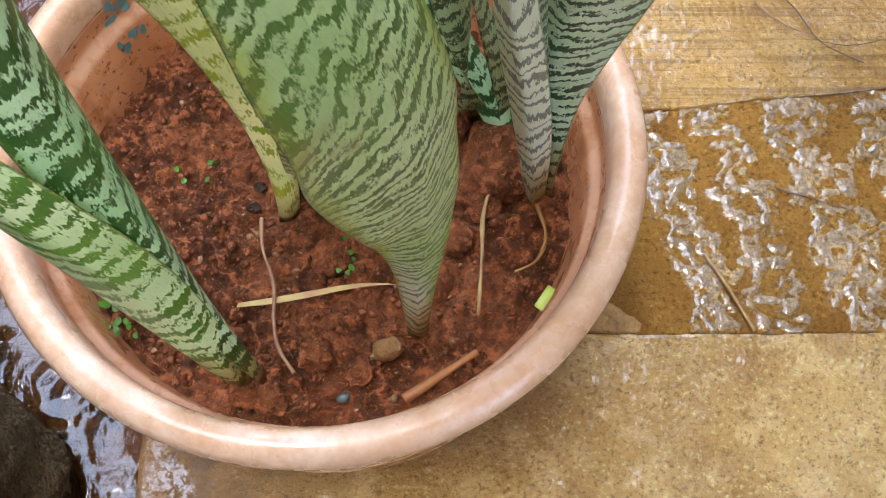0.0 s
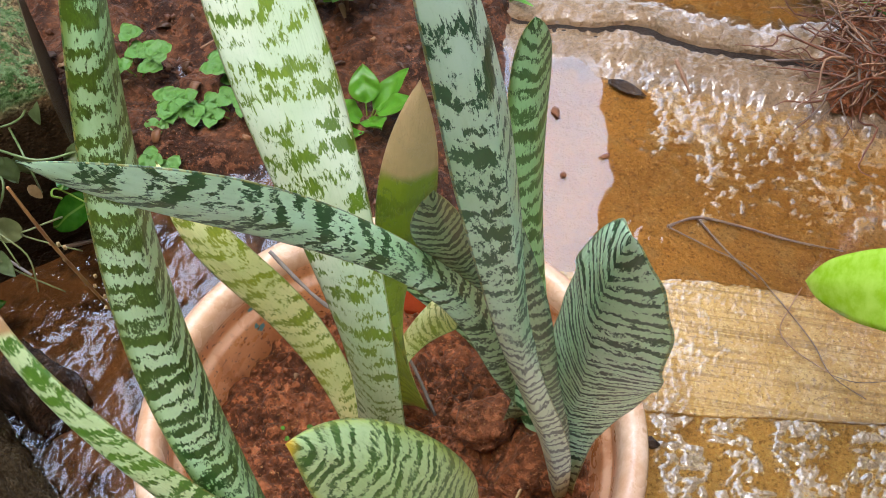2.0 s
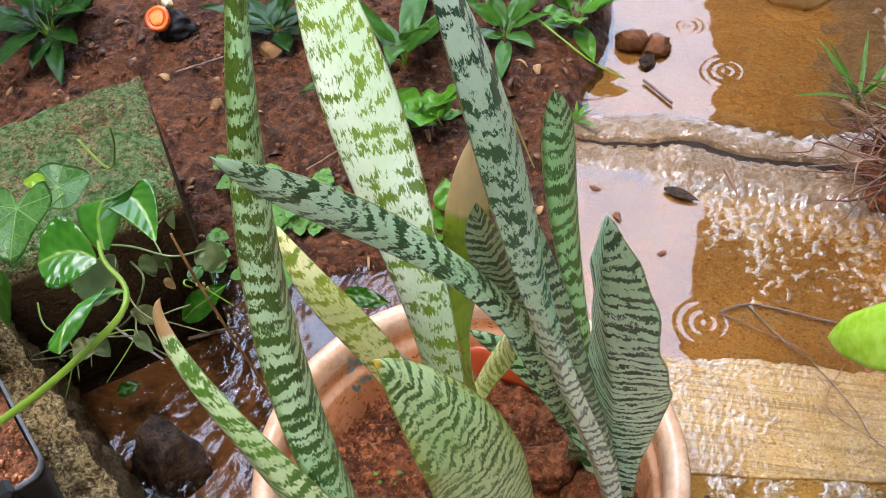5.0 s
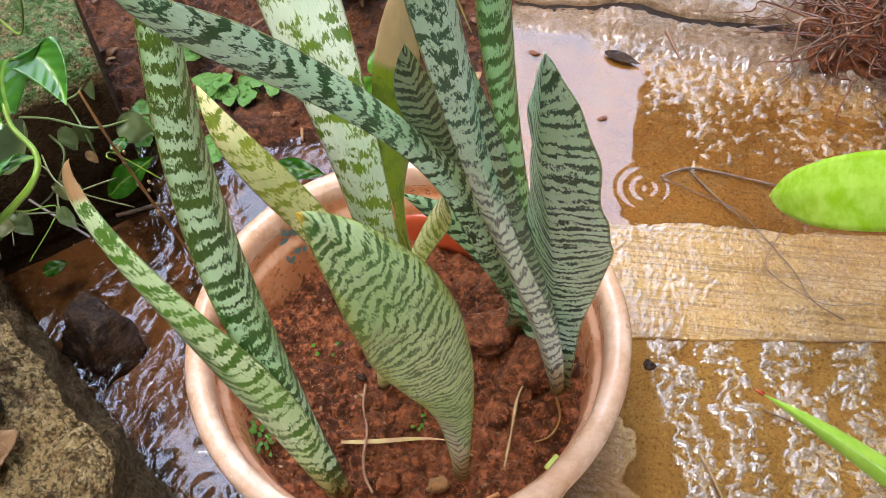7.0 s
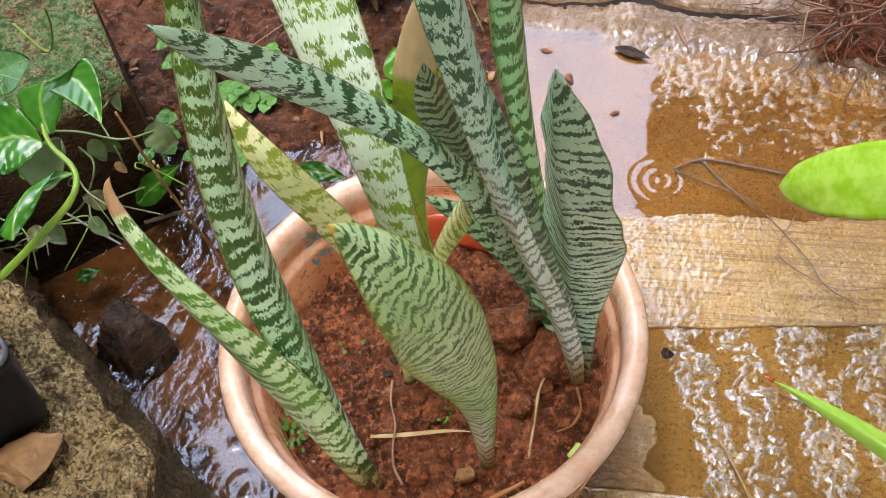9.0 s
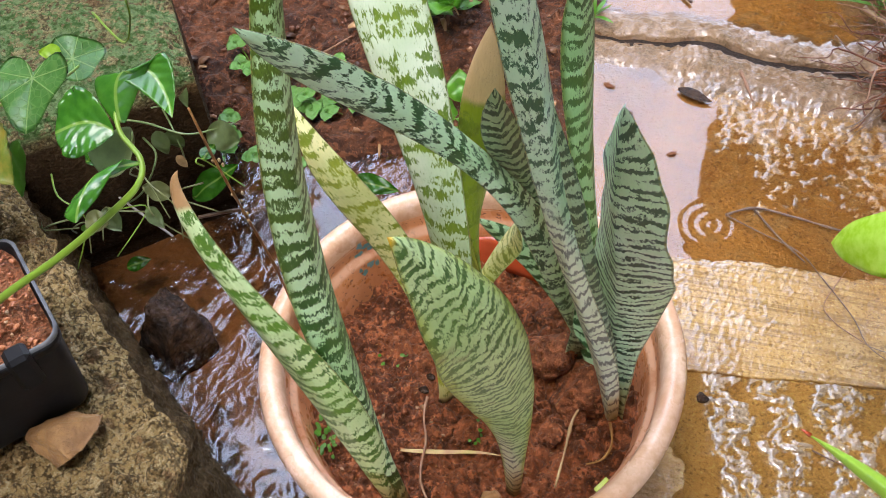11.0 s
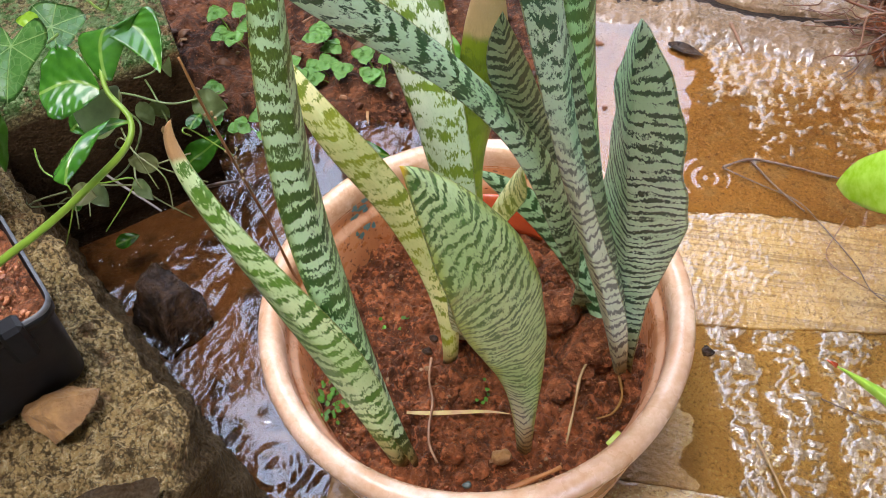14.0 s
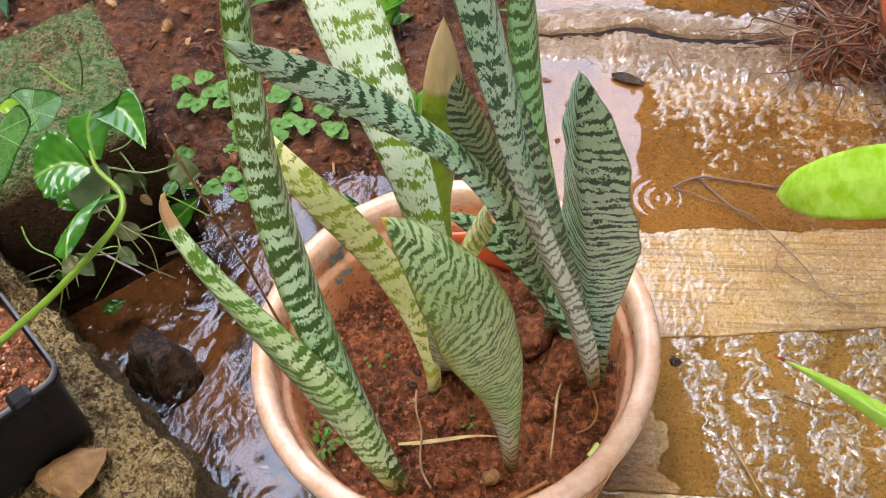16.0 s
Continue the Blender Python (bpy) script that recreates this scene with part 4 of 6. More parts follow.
LEAVES = [
    (SIDE, 0.45, 0.0, 1.1, "leaning banded leaf with a dry tan tip",
     [(-0.036, -0.106, 0.139), (-0.053, -0.099, 0.247), (-0.054, -0.111, 0.332), (-0.089, -0.121, 0.406), (-0.133, -0.099, 0.472), (-0.117, -0.094, 0.492)],
     [(0.0048, 0.0013, 0.0027), (0.0105, 0.0124, 0.0064), (0.0198, 0.0025, 0.0011), (0.0182, -0.0073, -0.0032), (0.0089, -0.002, -0.0008), (0, 0, 0)]),
    (DARK, 0.60, 0.0, 2.3, "tall dark banded leaf rolled into a channel",
     [(-0.029, -0.103, 0.141), (-0.054, -0.091, 0.262), (-0.077, -0.086, 0.377), (-0.077, -0.087, 0.487), (-0.058, -0.074, 0.597), (-0.043, -0.048, 0.71)],
     [(-0.0033, 0.005, -0.0001), (0.0048, 0.0132, 0.0015), (0.0078, 0.0193, 0.004), (0.0058, 0.0143, 0.0026), (0.0077, 0.0062, -0.0028), (0, 0, 0)]),
    (YELLOW, 0.25, 0.0, 3.1, "yellowing banded leaf",
     [(-0.018, -0.017, 0.141), (-0.011, -0.002, 0.21), (-0.046, 0.023, 0.285), (-0.061, 0.012, 0.333), (-0.082, -0.006, 0.371), (-0.106, 0.018, 0.424)],
     [(0.0055, 0.0014, 0.0026), (0.0085, -0.001, 0.0006), (0.0115, 0.0085, 0.0052), (0.0095, 0.0030, 0.0018), (0.0200, 0.0095, 0.0014), (0, 0, 0)]),
    (FINE, 0.30, 0.05, 4.7, "broad twisted leaf with fine bands and a yellow tip",
     [(0.049, -0.08, 0.138), (0.05, -0.076, 0.262), (0.054, -0.114, 0.371), (0.057, -0.146, 0.45), (0.029, -0.142, 0.505), (0.019, -0.164, 0.566)],
     [(0.0049, 0.0014, -0.0034), (0.0106, -0.004, -0.0003), (0.0177, 0.013, 0.0108), (0.0263, 0.03, 0.0119), (-0.0046, 0.0292, 0.0017), (0, 0, 0)]),
    (BROAD, 0.55, 0.10, 5.2, "broad folded grey-green leaf",
     [(0.115, 0.016, 0.138), (0.097, 0.01, 0.284), (0.125, -0.034, 0.392), (0.104, -0.069, 0.481), (0.109, -0.084, 0.566), (0.1, -0.101, 0.589)],
     [(0.003, -0.0198, -0.0078), (0.016, -0.0003, 0.0078), (0.0412, -0.0095, -0.004), (0.0159, -0.0245, -0.017), (0.0129, -0.0166, 0.0027), (0, 0, 0)]),
    (TALL, 0.60, 0.04, 6.6, "tall grey-green leaf",
     [(0.11, -0.003, 0.132), (0.103, -0.003, 0.273), (0.072, -0.054, 0.386), (0.068, -0.089, 0.495), (0.07, -0.106, 0.613), (0.042, -0.122, 0.732)],
     [(0.0046, -0.0017, 0.0029), (0.0148, -0.0008, 0.0019), (0.0068, -0.0076, -0.0039), (-0.0017, 0.0041, 0.0004), (0.0134, 0.0167, 0.0108), (0, 0, 0)]),
    (INNER_SHADED, 0.10, 0.03, 15.3, "inner half of the tall folded leaf",
     [(0.1068, -0.0029, 0.1829), (0.1086, -0.0082, 0.2828), (0.0747, -0.0485, 0.3779), (0.0904, -0.0656, 0.4575), (0.0685, -0.0933, 0.5537), (0.0558, -0.1080, 0.6458)],
     [(0.0025, 0.0017, -0.0015), (0.0066, 0.0044, -0.0039), (0.0006, 0.0004, -0.0003), (0.0112, 0.0074, -0.0066), (0.0074, 0.0049, -0.0043), (0.0005, 0.0003, -0.0003)]),
    (BENT, 0.35, 0.02, 7.4, "long leaf bent over sideways",
     [(0.078, 0.036, 0.142), (0.061, 0.012, 0.319), (0.065, -0.035, 0.431), (0.023, -0.055, 0.51), (-0.015, -0.093, 0.567), (-0.034, -0.143, 0.647)],
     [(-0.0134, -0.0071, 0.0011), (0.0274, 0.0169, 0.006), (0.0053, 0.0033, -0.0011), (-0.0202, -0.0001, 0.0084), (0.025, 0.0132, 0.0055), (0, 0, 0)]),
    (PALE, 0.20, 0.0, 8.8, "broad pale leaf with olive flecks",
     [(-0.004, 0.008, 0.141), (0.004, -0.055, 0.282), (0.027, -0.078, 0.402), (0.016, -0.066, 0.49), (-0.025, -0.023, 0.56), (-0.065, 0.044, 0.636)],
     [(0.0122, 0.0046, 0.0012), (0.0214, -0.0019, -0.0036), (0.0027, -0.0134, -0.0074), (0.0093, 0.0004, 0.0015), (0.0336, 0.0207, 0.0118), (0, 0, 0)]),
    (UPRIGHT, 0.30, 0.0, 9.3, "upright green banded leaf",
     [(0.112, 0.02, 0.14), (0.09, 0.036, 0.256), (0.069, 0.041, 0.363), (0.059, 0.037, 0.454), (0.064, 0.029, 0.519), (0.064, 0.01, 0.553)],
     [(-0.0088, -0.0033, -0.0027), (-0.0024, 0.0037, -0.0008), (0.0035, 0.014, 0.0058), (0.0036, 0.016, 0.008), (0.016, 0.0072, 0.0003), (0, 0, 0)]),
    (SHORT, 0.30, 0.0, 10.7, "short dark banded leaf",
     [(0.103, 0.036, 0.14), (0.08, 0.043, 0.243), (0.059, 0.029, 0.337), (0.043, -0.009, 0.421), (0.031, -0.05, 0.501), (0.043, -0.078, 0.565)],
     [(-0.0074, -0.0038, -0.0014), (-0.0036, -0.0079, -0.0041), (0.003, -0.0042, -0.0018), (0.0099, 0.0067, 0.0053), (0.016, 0.0086, 0.0034), (0, 0, 0)]),
    (OLIVE, 0.20, 0.0, 11.9, "olive leaf with a torn dry tip",
     [(0.007, 0.041, 0.14), (0.003, 0.007, 0.235), (0.008, -0.017, 0.326), (0.016, -0.025, 0.407), (0.021, -0.023, 0.477), (0.028, -0.018, 0.545)],
     [(-0.0088, 0.0004, -0.0003), (-0.0198, 0.0072, 0.0047), (-0.0162, 0.0109, 0.0065), (0.008, 0.0094, 0.0021), (0.026, 0.0050, -0.0029), (0, 0, 0)]),
    (YELLOW, 0.20, 0.0, 12.4, "short yellow-green leaf stub",
     [(-0.014, 0.033, 0.141), (-0.011, 0.038, 0.204), (0.008, 0.038, 0.261), (0.031, 0.03, 0.309), (0.042, 0.006, 0.347), (0.039, -0.014, 0.38)],
     [(0.0068, 0.0037, 0.0004), (0.0052, -0.0012, -0.0012), (0.0039, -0.0051, -0.0026), (0.0036, -0.0092, -0.0052), (0.0046, -0.0135, -0.0088), (0, 0, 0)]),
    (GREY, 0.25, 0.0, 13.8, "small green shoot",
     [(0.1, 0.024, 0.14), (0.081, 0.045, 0.175), (0.062, 0.06, 0.21), (0.041, 0.064, 0.243), (0.019, 0.056, 0.273), (-0.003, 0.047, 0.299)],
     [(0.0071, 0.003, 0.0018), (0.0066, 0.0036, 0.0024), (0.0077, 0.0045, 0.0037), (0.0105, 0.0055, 0.0056), (0.0105, 0.0052, 0.0064), (0, 0, 0)]),
]
for material, fold, ripple, seed, label, spine, half in LEAVES:
    part("leaf", blade(spine, half, fold, ripple=ripple, seed=seed), material, plant, label)

# ---- kerb wall, channel and things on it ----
def kerb_mesh():
    bm = bmesh.new()
    d, o = Vector((-0.773, 0.634, 0)), Vector((-0.634, -0.773, 0))
    a = Vector((-0.02, -0.262, 0))
    face = [(-0.030, -0.06), (-0.026, 0.02), (-0.016, 0.10), (-0.010, 0.175), (-0.006, 0.198), (0.000, 0.208), (0.010, 0.2135)]
    prof = [face[0]]
    for (w0, z0), (w1, z1) in zip(face, face[1:]):
        n_ = max(1, round(math.hypot(w1 - w0, z1 - z0) / 0.004))
        prof += [(w0 + (w1 - w0) * q / n_, z0 + (z1 - z0) * q / n_) for q in range(1, n_ + 1)]
    prof += [(0.010 + 0.004 * k, 0.214) for k in range(1, 69)] + [(0.29, 0.20), (0.30, -0.06)]
    rows = []
    for i in range(225):
        s = -0.13 + i * 0.0037
        knee = 0.2 - s + 0.006 * fbm(s, 0.0, 30, 2, 19.0)   # the wall turns towards the yard here
        shift = 1.147 * 0.5 * (knee + math.hypot(knee, 0.02))
        row = []
        for w, z in prof:
            p = a + d * s + o * (w + shift) + Vector((0, 0, z))
            k = fbm(p.x, p.y + p.z, 24, 4, 31.0)
            amp = 0.010 if z > 0.0 else 0.0
            pit = 0.9 * crumbs(p.x, p.y + p.z, 0.017, 14.0) + crumbs(p.x + 0.3 * p.z, p.y + p.z, 0.010, 15.0) + 0.7 * crumbs(p.x, p.y + p.z, 0.006, 16.0)
            p += o * (-amp * k - (0.006 * pit if z <= 0.2 else 0.0)) + Vector((0, 0, (0.006 * k + 0.017 * pit - 0.012) if z > 0.2 else 0.0))
            row.append(bm.verts.new(p))
        rows.append(row)
    for r, q in zip(rows, rows[1:]):
        for k in range(len(prof) - 1):
            bm.faces.new((r[k], r[k + 1], q[k + 1], q[k]))
    bm.faces.new(rows[0])
    bm.faces.new(rows[-1])
    return bm


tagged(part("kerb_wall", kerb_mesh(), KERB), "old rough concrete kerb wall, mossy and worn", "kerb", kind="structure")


def mossy_mesh():
    bm = bmesh.new()
    fr, bk = Vector((-0.322, 0.242, 0.195)), Vector((-0.425, 0.400, 0.20))
    left = Vector((-0.24, -0.20, 0.0))
    n = 50
    g = []
    for i in range(n + 1):
        row = []
        for j in range(n + 1):
            p = fr + (bk - fr) * (i / n) + left * (j / n)
            e = min(i, n - i, j, n - j) / n + 0.03 * n3(p.x, p.y, 2.0, 40)
            p.z += 0.004 * fbm(p.x, p.y, 30, 4, 41.0) + 0.002 * crumbs(p.x, p.y, 0.006, 8.0) - 0.012 * (1 - smooth01(e, 0.0, 0.08))
            row.append(bm.verts.new(p))
        g.append(row)
    for i in range(n):
        for j in range(n):
            bm.faces.new((g[i][j], g[i + 1][j], g[i + 1][j + 1], g[i][j + 1]))
    edge = [g[i][0] for i in range(n + 1)] + [g[n][j] for j in range(1, n + 1)] + [g[i][n] for i in range(n - 1, -1, -1)] + [g[0][j] for j in range(n - 1, 0, -1)]
    low = [bm.verts.new((v.co.x, v.co.y, -0.05)) for v in edge]
    for k in range(len(edge)):
        bm.faces.new((edge[k], edge[(k + 1) % len(edge)], low[(k + 1) % len(edge)], low[k]))
    bm.faces.new(low)
    return bm


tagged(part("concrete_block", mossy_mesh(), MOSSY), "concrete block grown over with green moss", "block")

ROCKFACES = (((0.15, 0.1, 1), 0.62), ((-0.5, -0.75, 0.35), 0.52), ((0.8, -0.6, 0.25), 0.50), ((-0.85, 0.5, 0.3), 0.55), ((0.5, 0.85, 0.3), 0.52), ((0.9, 0.2, 0.2), 0.62), ((-0.2, -0.6, 0.9), 0.66))
rock = tagged(part("rock", boulder(0.046, 0.045, 0.068, 4, 5, 0.55, cut=0, faces=ROCKFACES), ROCK), "dark wet rock standing in the channel", "rock")
rock.matrix_world = pose(-0.314, 0.064, 0.010, 0, 0, 8)
stone = tagged(part("stone", boulder(0.030, 0.024, 0.014, 23, 4, 0.3, cut=12), STONE, smooth=False), "flat buff stone chip lying on the kerb", "stone")
stone.matrix_world = pose(-0.258, -0.139, 0.222, 4, -6, 35)

flag = tagged(part("flat_stone", boulder(0.052, 0.036, 0.016, 37, 5, 0.9, cut=0, faces=(((0, 0, 1), 0.45), ((1, 0.15, 0), 0.75), ((-0.2, 1, 0.1), 0.72), ((-1, -0.1, 0), 0.8))), pitted("damp_grey_stone", (0.24, 0.18, 0.13), (0.15, 0.11, 0.08), (0.33, 0.26, 0.20))), "flat damp grey stone lying at the end of the kerb", "stone")
flag.matrix_world = pose(-0.200, -0.216, 0.217, 0, 0, 18)


# ---- black nursery pots ----
def square_ring(bm, half, z, r=0.012, seg=5):
    ring = []
    for cx, cy, a0 in ((1, 1, 0), (-1, 1, 90), (-1, -1, 180), (1, -1, 270)):
        for k in range(seg + 1):
            a = radians(a0 + 90 * k / seg)
            ring.append(bm.verts.new((cx * (half - r) + r * math.cos(a), cy * (half - r) + r * math.sin(a), z)))
    return ring


def grit_bits():
    n = Nodes("grit_bits")
    k, i = n.noise(200, 4), n.island()
    c = n.mix(n.step(i, 0.2, 0.8), (0.28, 0.10, 0.045), (0.50, 0.21, 0.10))
    c = n.mix(n.step(i, 0.93, 0.95), c, (0.55, 0.38, 0.25))
    n.set(Base_Color=c, Roughness=0.35)
    return n.bump(k, 0.6, 0.002).m


GRITBITS = grit_bits()


WORNPLASTIC = simple("scuffed_plastic", (0.018, 0.018, 0.019), (0.075, 0.075, 0.078), 45, 0.4, 0.3, 0.001)


def nursery_pot(m, label, seed):
    e = thing("nursery_pot", label, "plant pot", "black nursery pots")
    bm = bmesh.new()
    rings = [square_ring(bm, h, z) for h, z in ((0.044, 0.0), (0.045, 0.003), (0.0475, 0.078), (0.0475, 0.080), (0.0505, 0.080), (0.0510, 0.090), (0.0490, 0.0905), (0.0480, 0.086), (0.0460, 0.070))]
    for a, b in zip(rings, rings[1:]):
        for k in range(len(a)):
            bm.faces.new((a[k], a[(k + 1) % len(a)], b[(k + 1) % len(a)], b[k]))
    bm.faces.new(rings[0])
    part("pot_body", bm, BLACK, e)
    part("soil", sheet(-0.0466, 0.0466, -0.0466, 0.0466, 0.0018, lambda x, y: 0.080 + 0.005 * fbm(x, y, 45, 3, seed) + 0.010 * crumbs(x, y, 0.009, seed)), GRIT, e, "gritty reddish potting mix")
    def over(rnd):
        x, y = rnd.uniform(-0.044, 0.044), rnd.uniform(-0.044, 0.044)
        return x, y, 0.080 + 0.005 * fbm(x, y, 45, 3, seed) + 0.010 * crumbs(x, y, 0.009, seed)
    tagged(part("grit", grains(500, int(seed), over, 0.0009, 0.0034), GRITBITS, e), kind="stuff")
    bm = bmesh.new()
    inner, outer = square_ring(bm, 0.0488, 0.0912), square_ring(bm, 0.0508, 0.0908)
    low = square_ring(bm, 0.0512, 0.0890)
    for a, b in ((inner, outer), (outer, low)):
        for k in range(len(a)):
            bm.faces.new((a[k], a[(k + 1) % len(a)], b[(k + 1) % len(a)], b[k]))
    part("rim", bm, WORNPLASTIC, e, "scuffed grey edge of the rim")
    part("clip", box(0.012, 0.028, -0.0585, -0.043, 0.062, 0.0985, 0.003), BLACK, e, "small plastic hanging clip", smooth=False)
    e.matrix_world = m
    return e


nursery_pot(pose(-0.317, -0.108, 0.216, 0, 0, 47), "square black plastic nursery pot on the kerb", 51.0)
nursery_pot(pose(-0.437, -0.010, 0.216, 0, 0, 47), "square black plastic nursery pot beside the young plant", 57.0)


# ---- broad-leaved plants ----
def broad_leaf(length, width, curl=0.25, cup=0.12, heart=0.0, rows=16, cols=10, seed=0.0, teeth=0.0):
    """A thin leaf along +y from its stalk, with a midrib fold."""
    bm = bmesh.new()
    uvl = bm.loops.layers.uv.new("uv")
    g, co = [], []
    for i in range(rows + 1):
        s = i / rows
        if heart:
            w = width * (math.sin(math.pi * (0.14 + 0.86 * s) ** 0.62) ** 0.75 if s < 1 else 0.0) + 0.0004
        else:
            w = width * max(math.sin(math.pi * s ** 0.75), 0.0) ** 0.8 + 0.0004
        w *= 1 + teeth * math.sin(i * 2.6)
        row, cr = [], []
        for j in range(cols + 1):
            u = -1 + 2 * j / cols
            y = length * s - heart * length * (1 - s) ** 3 * abs(u) * 0.9
            z = -curl * length * s * s + cup * width * abs(u) + 0.07 * width * math.sin(9 * s + seed + 2 * u) - 0.06 * width * math.sin(14 * s + 5 * abs(u))
            row.append(bm.verts.new((u * w, y, z)))
            cr.append((u * w, length * s))
        g.append(row)
        co.append(cr)
    for i in range(rows):
        for j in range(cols):
            f = bm.faces.new((g[i][j], g[i][j + 1], g[i + 1][j + 1], g[i + 1][j]))
            for lp, q in zip(f.loops, (co[i][j], co[i][j + 1], co[i + 1][j + 1], co[i + 1][j])):
                lp[uvl].uv = q
    bmesh.ops.solidify(bm, geom=bm.faces[:], thickness=0.0006)
    return bm


def heart_leaf(length, width, curl=0.15, seed=0.0, rings=9, seg=48):
    """A heart-shaped leaf: the stalk at the notch, the point along +y, veins raised a little."""
    bm = bmesh.new()
    uvl = bm.loops.layers.uv.new("uv")
    def at(f, a):
        q = abs(a - math.pi)   # angle from the point of the leaf
        r = length * f * (0.60 + 0.40 * math.exp(-(q / 0.42) ** 2)) * (1 - 0.80 * smooth01(q, 2.35, 3.14))
        x, y = -math.sin(a) * r * width / (0.60 * length), -math.cos(a) * r
        vein = 0.022 * width * f * math.sin(3.5 * math.atan2(x, y + 1e-6)) ** 2
        return (x, y, -curl * (y * abs(y) / length) + 0.10 * abs(x) + vein + 0.03 * width * f * math.sin(5 * a + seed)), (x, y)
    mid = bm.verts.new((0, 0, 0))
    prev = None
    for i in range(1, rings + 1):
        ring = [at(i / rings, 2 * math.pi * k / seg) for k in range(seg)]
        vs = [(bm.verts.new(c), q) for c, q in ring]
        for k in range(seg):
            n_ = (k + 1) % seg
            quad = [vs[k], vs[n_], (mid, (0, 0))] if prev is None else [vs[k], vs[n_], prev[n_], prev[k]]
            f = bm.faces.new([q[0] for q in quad])
            for lp, q in zip(f.loops, quad):
                lp[uvl].uv = q[1]
        prev = vs
    bmesh.ops.solidify(bm, geom=bm.faces[:], thickness=0.0005)
    return bm


def aim(base, tip, up=(0, 0, 1)):
    """Pose of a leaf at base whose +y runs to tip and whose upper face looks up."""
    d = (Vector(tip) - Vector(base)).normalized()
    x = d.cross(Vector(up)).normalized()
    return Matrix.Translation(base) @ Matrix((x, d, x.cross(d))).transposed().to_4x4()


def leaf_on(parent, material, base, tip, width, curl=0.2, heart=0.0, up=(0, -0.5, 0.85), seed=0.0, teeth=0.0, label=""):
    length = (Vector(tip) - Vector(base)).length
    ob = part("leaf", broad_leaf(length, width, curl, heart=heart, seed=seed, teeth=teeth), material, parent, label)
    ob.matrix_local = aim(base, tip, up)
    return ob


seedling = thing("young_plant", "young plant with glossy leaves arching out of a nursery pot", "plant")
part("stem", tube([(-0.318, -0.108, 0.288), (-0.2918, -0.0941, 0.318), (-0.247, -0.0737, 0.35), (-0.2064, -0.0569, 0.385), (-0.1883, -0.044, 0.402), (-0.1907, -0.0292, 0.408), (-0.2061, -0.0183, 0.418), (-0.2131, -0.0032, 0.428)], 0.0030, 0.0014), STEMGREEN, seedling)
part("leaf", blade([(-0.2071, -0.0133, 0.42), (-0.218, 0.0064, 0.432), (-0.2142, 0.0174, 0.445), (-0.2027, 0.0227, 0.447), (-0.187, 0.0171, 0.44), (-0.1745, -0.0066, 0.424)],
                   [(0.0029, 0.0009, -0.0003), (0.0172, 0.0052, -0.0015), (0.0191, 0.0058, -0.0017), (0.0088, 0.0146, 0.007), (0.0114, 0.012, 0.0046), (0, 0, 0)], 0.35, 0.0008), GLOSSY, seedling)
part("leaf", blade([(-0.2100, -0.0190, 0.418), (-0.2190, -0.0165, 0.424), (-0.2270, -0.0195, 0.427), (-0.2350, -0.0225, 0.426), (-0.2420, -0.0255, 0.422), (-0.2470, -0.0255, 0.416)],
                   [(0.0004, -0.0016, -0.0011), (0.003, -0.0127, -0.0092), (0.0046, -0.0191, -0.0138), (0.0049, -0.0207, -0.0149), (0.0042, -0.0175, -0.0126), (0, 0, 0)], 0.25, 0.0008, ripple=0.06), GLOSSY, seedling)
part("leaf", blade([(-0.1897, -0.0322, 0.408), (-0.1987, -0.0377, 0.412), (-0.2068, -0.0472, 0.414), (-0.211, -0.0576, 0.412), (-0.2122, -0.0694, 0.41), (-0.2118, -0.0797, 0.404)],
                   [(0.0002, -0.0008, -0.0006), (0.0004, -0.0016, -0.0011), (-0.0092, -0.013, -0.0059), (-0.0134, -0.0126, -0.0044), (-0.0137, -0.011, -0.0032), (0, 0, 0)], 0.25, 0.0008, ripple=0.05), GLOSSY, seedling)
part("leaf", blade([(-0.2012, -0.0165, 0.412), (-0.2039, -0.0109, 0.4), (-0.216, -0.0161, 0.392), (-0.2225, -0.0206, 0.39), (-0.2312, -0.0219, 0.392), (-0.2392, -0.0152, 0.396)],
                   [(0.0004, -0.0016, -0.0011), (0.0027, -0.0111, -0.008), (0.0034, -0.0143, -0.0103), (0.003, -0.0127, -0.0092), (0.0023, -0.0096, -0.0069), (0, 0, 0)], 0.2, 0.0008), GREYGREEN, seedling, "dull underside of a leaf")

vine = thing("creeping_vine", "creeping vine with heart-shaped leaves trailing over the kerb", "plant")
part("stem", tube([(-0.4796, 0.1122, 0.235), (-0.4179, 0.1000, 0.27), (-0.3611, 0.0905, 0.318), (-0.3365, 0.0990, 0.322), (-0.3465, 0.1319, 0.3)], 0.0016, 0.0010), STEMGREEN, vine)
part("stem", tube([(-0.4292, 0.2746, 0.215), (-0.3576, 0.2096, 0.25), (-0.3267, 0.1895, 0.3), (-0.3181, 0.182, 0.33)], 0.0012, 0.0008), STEMGREEN, vine)


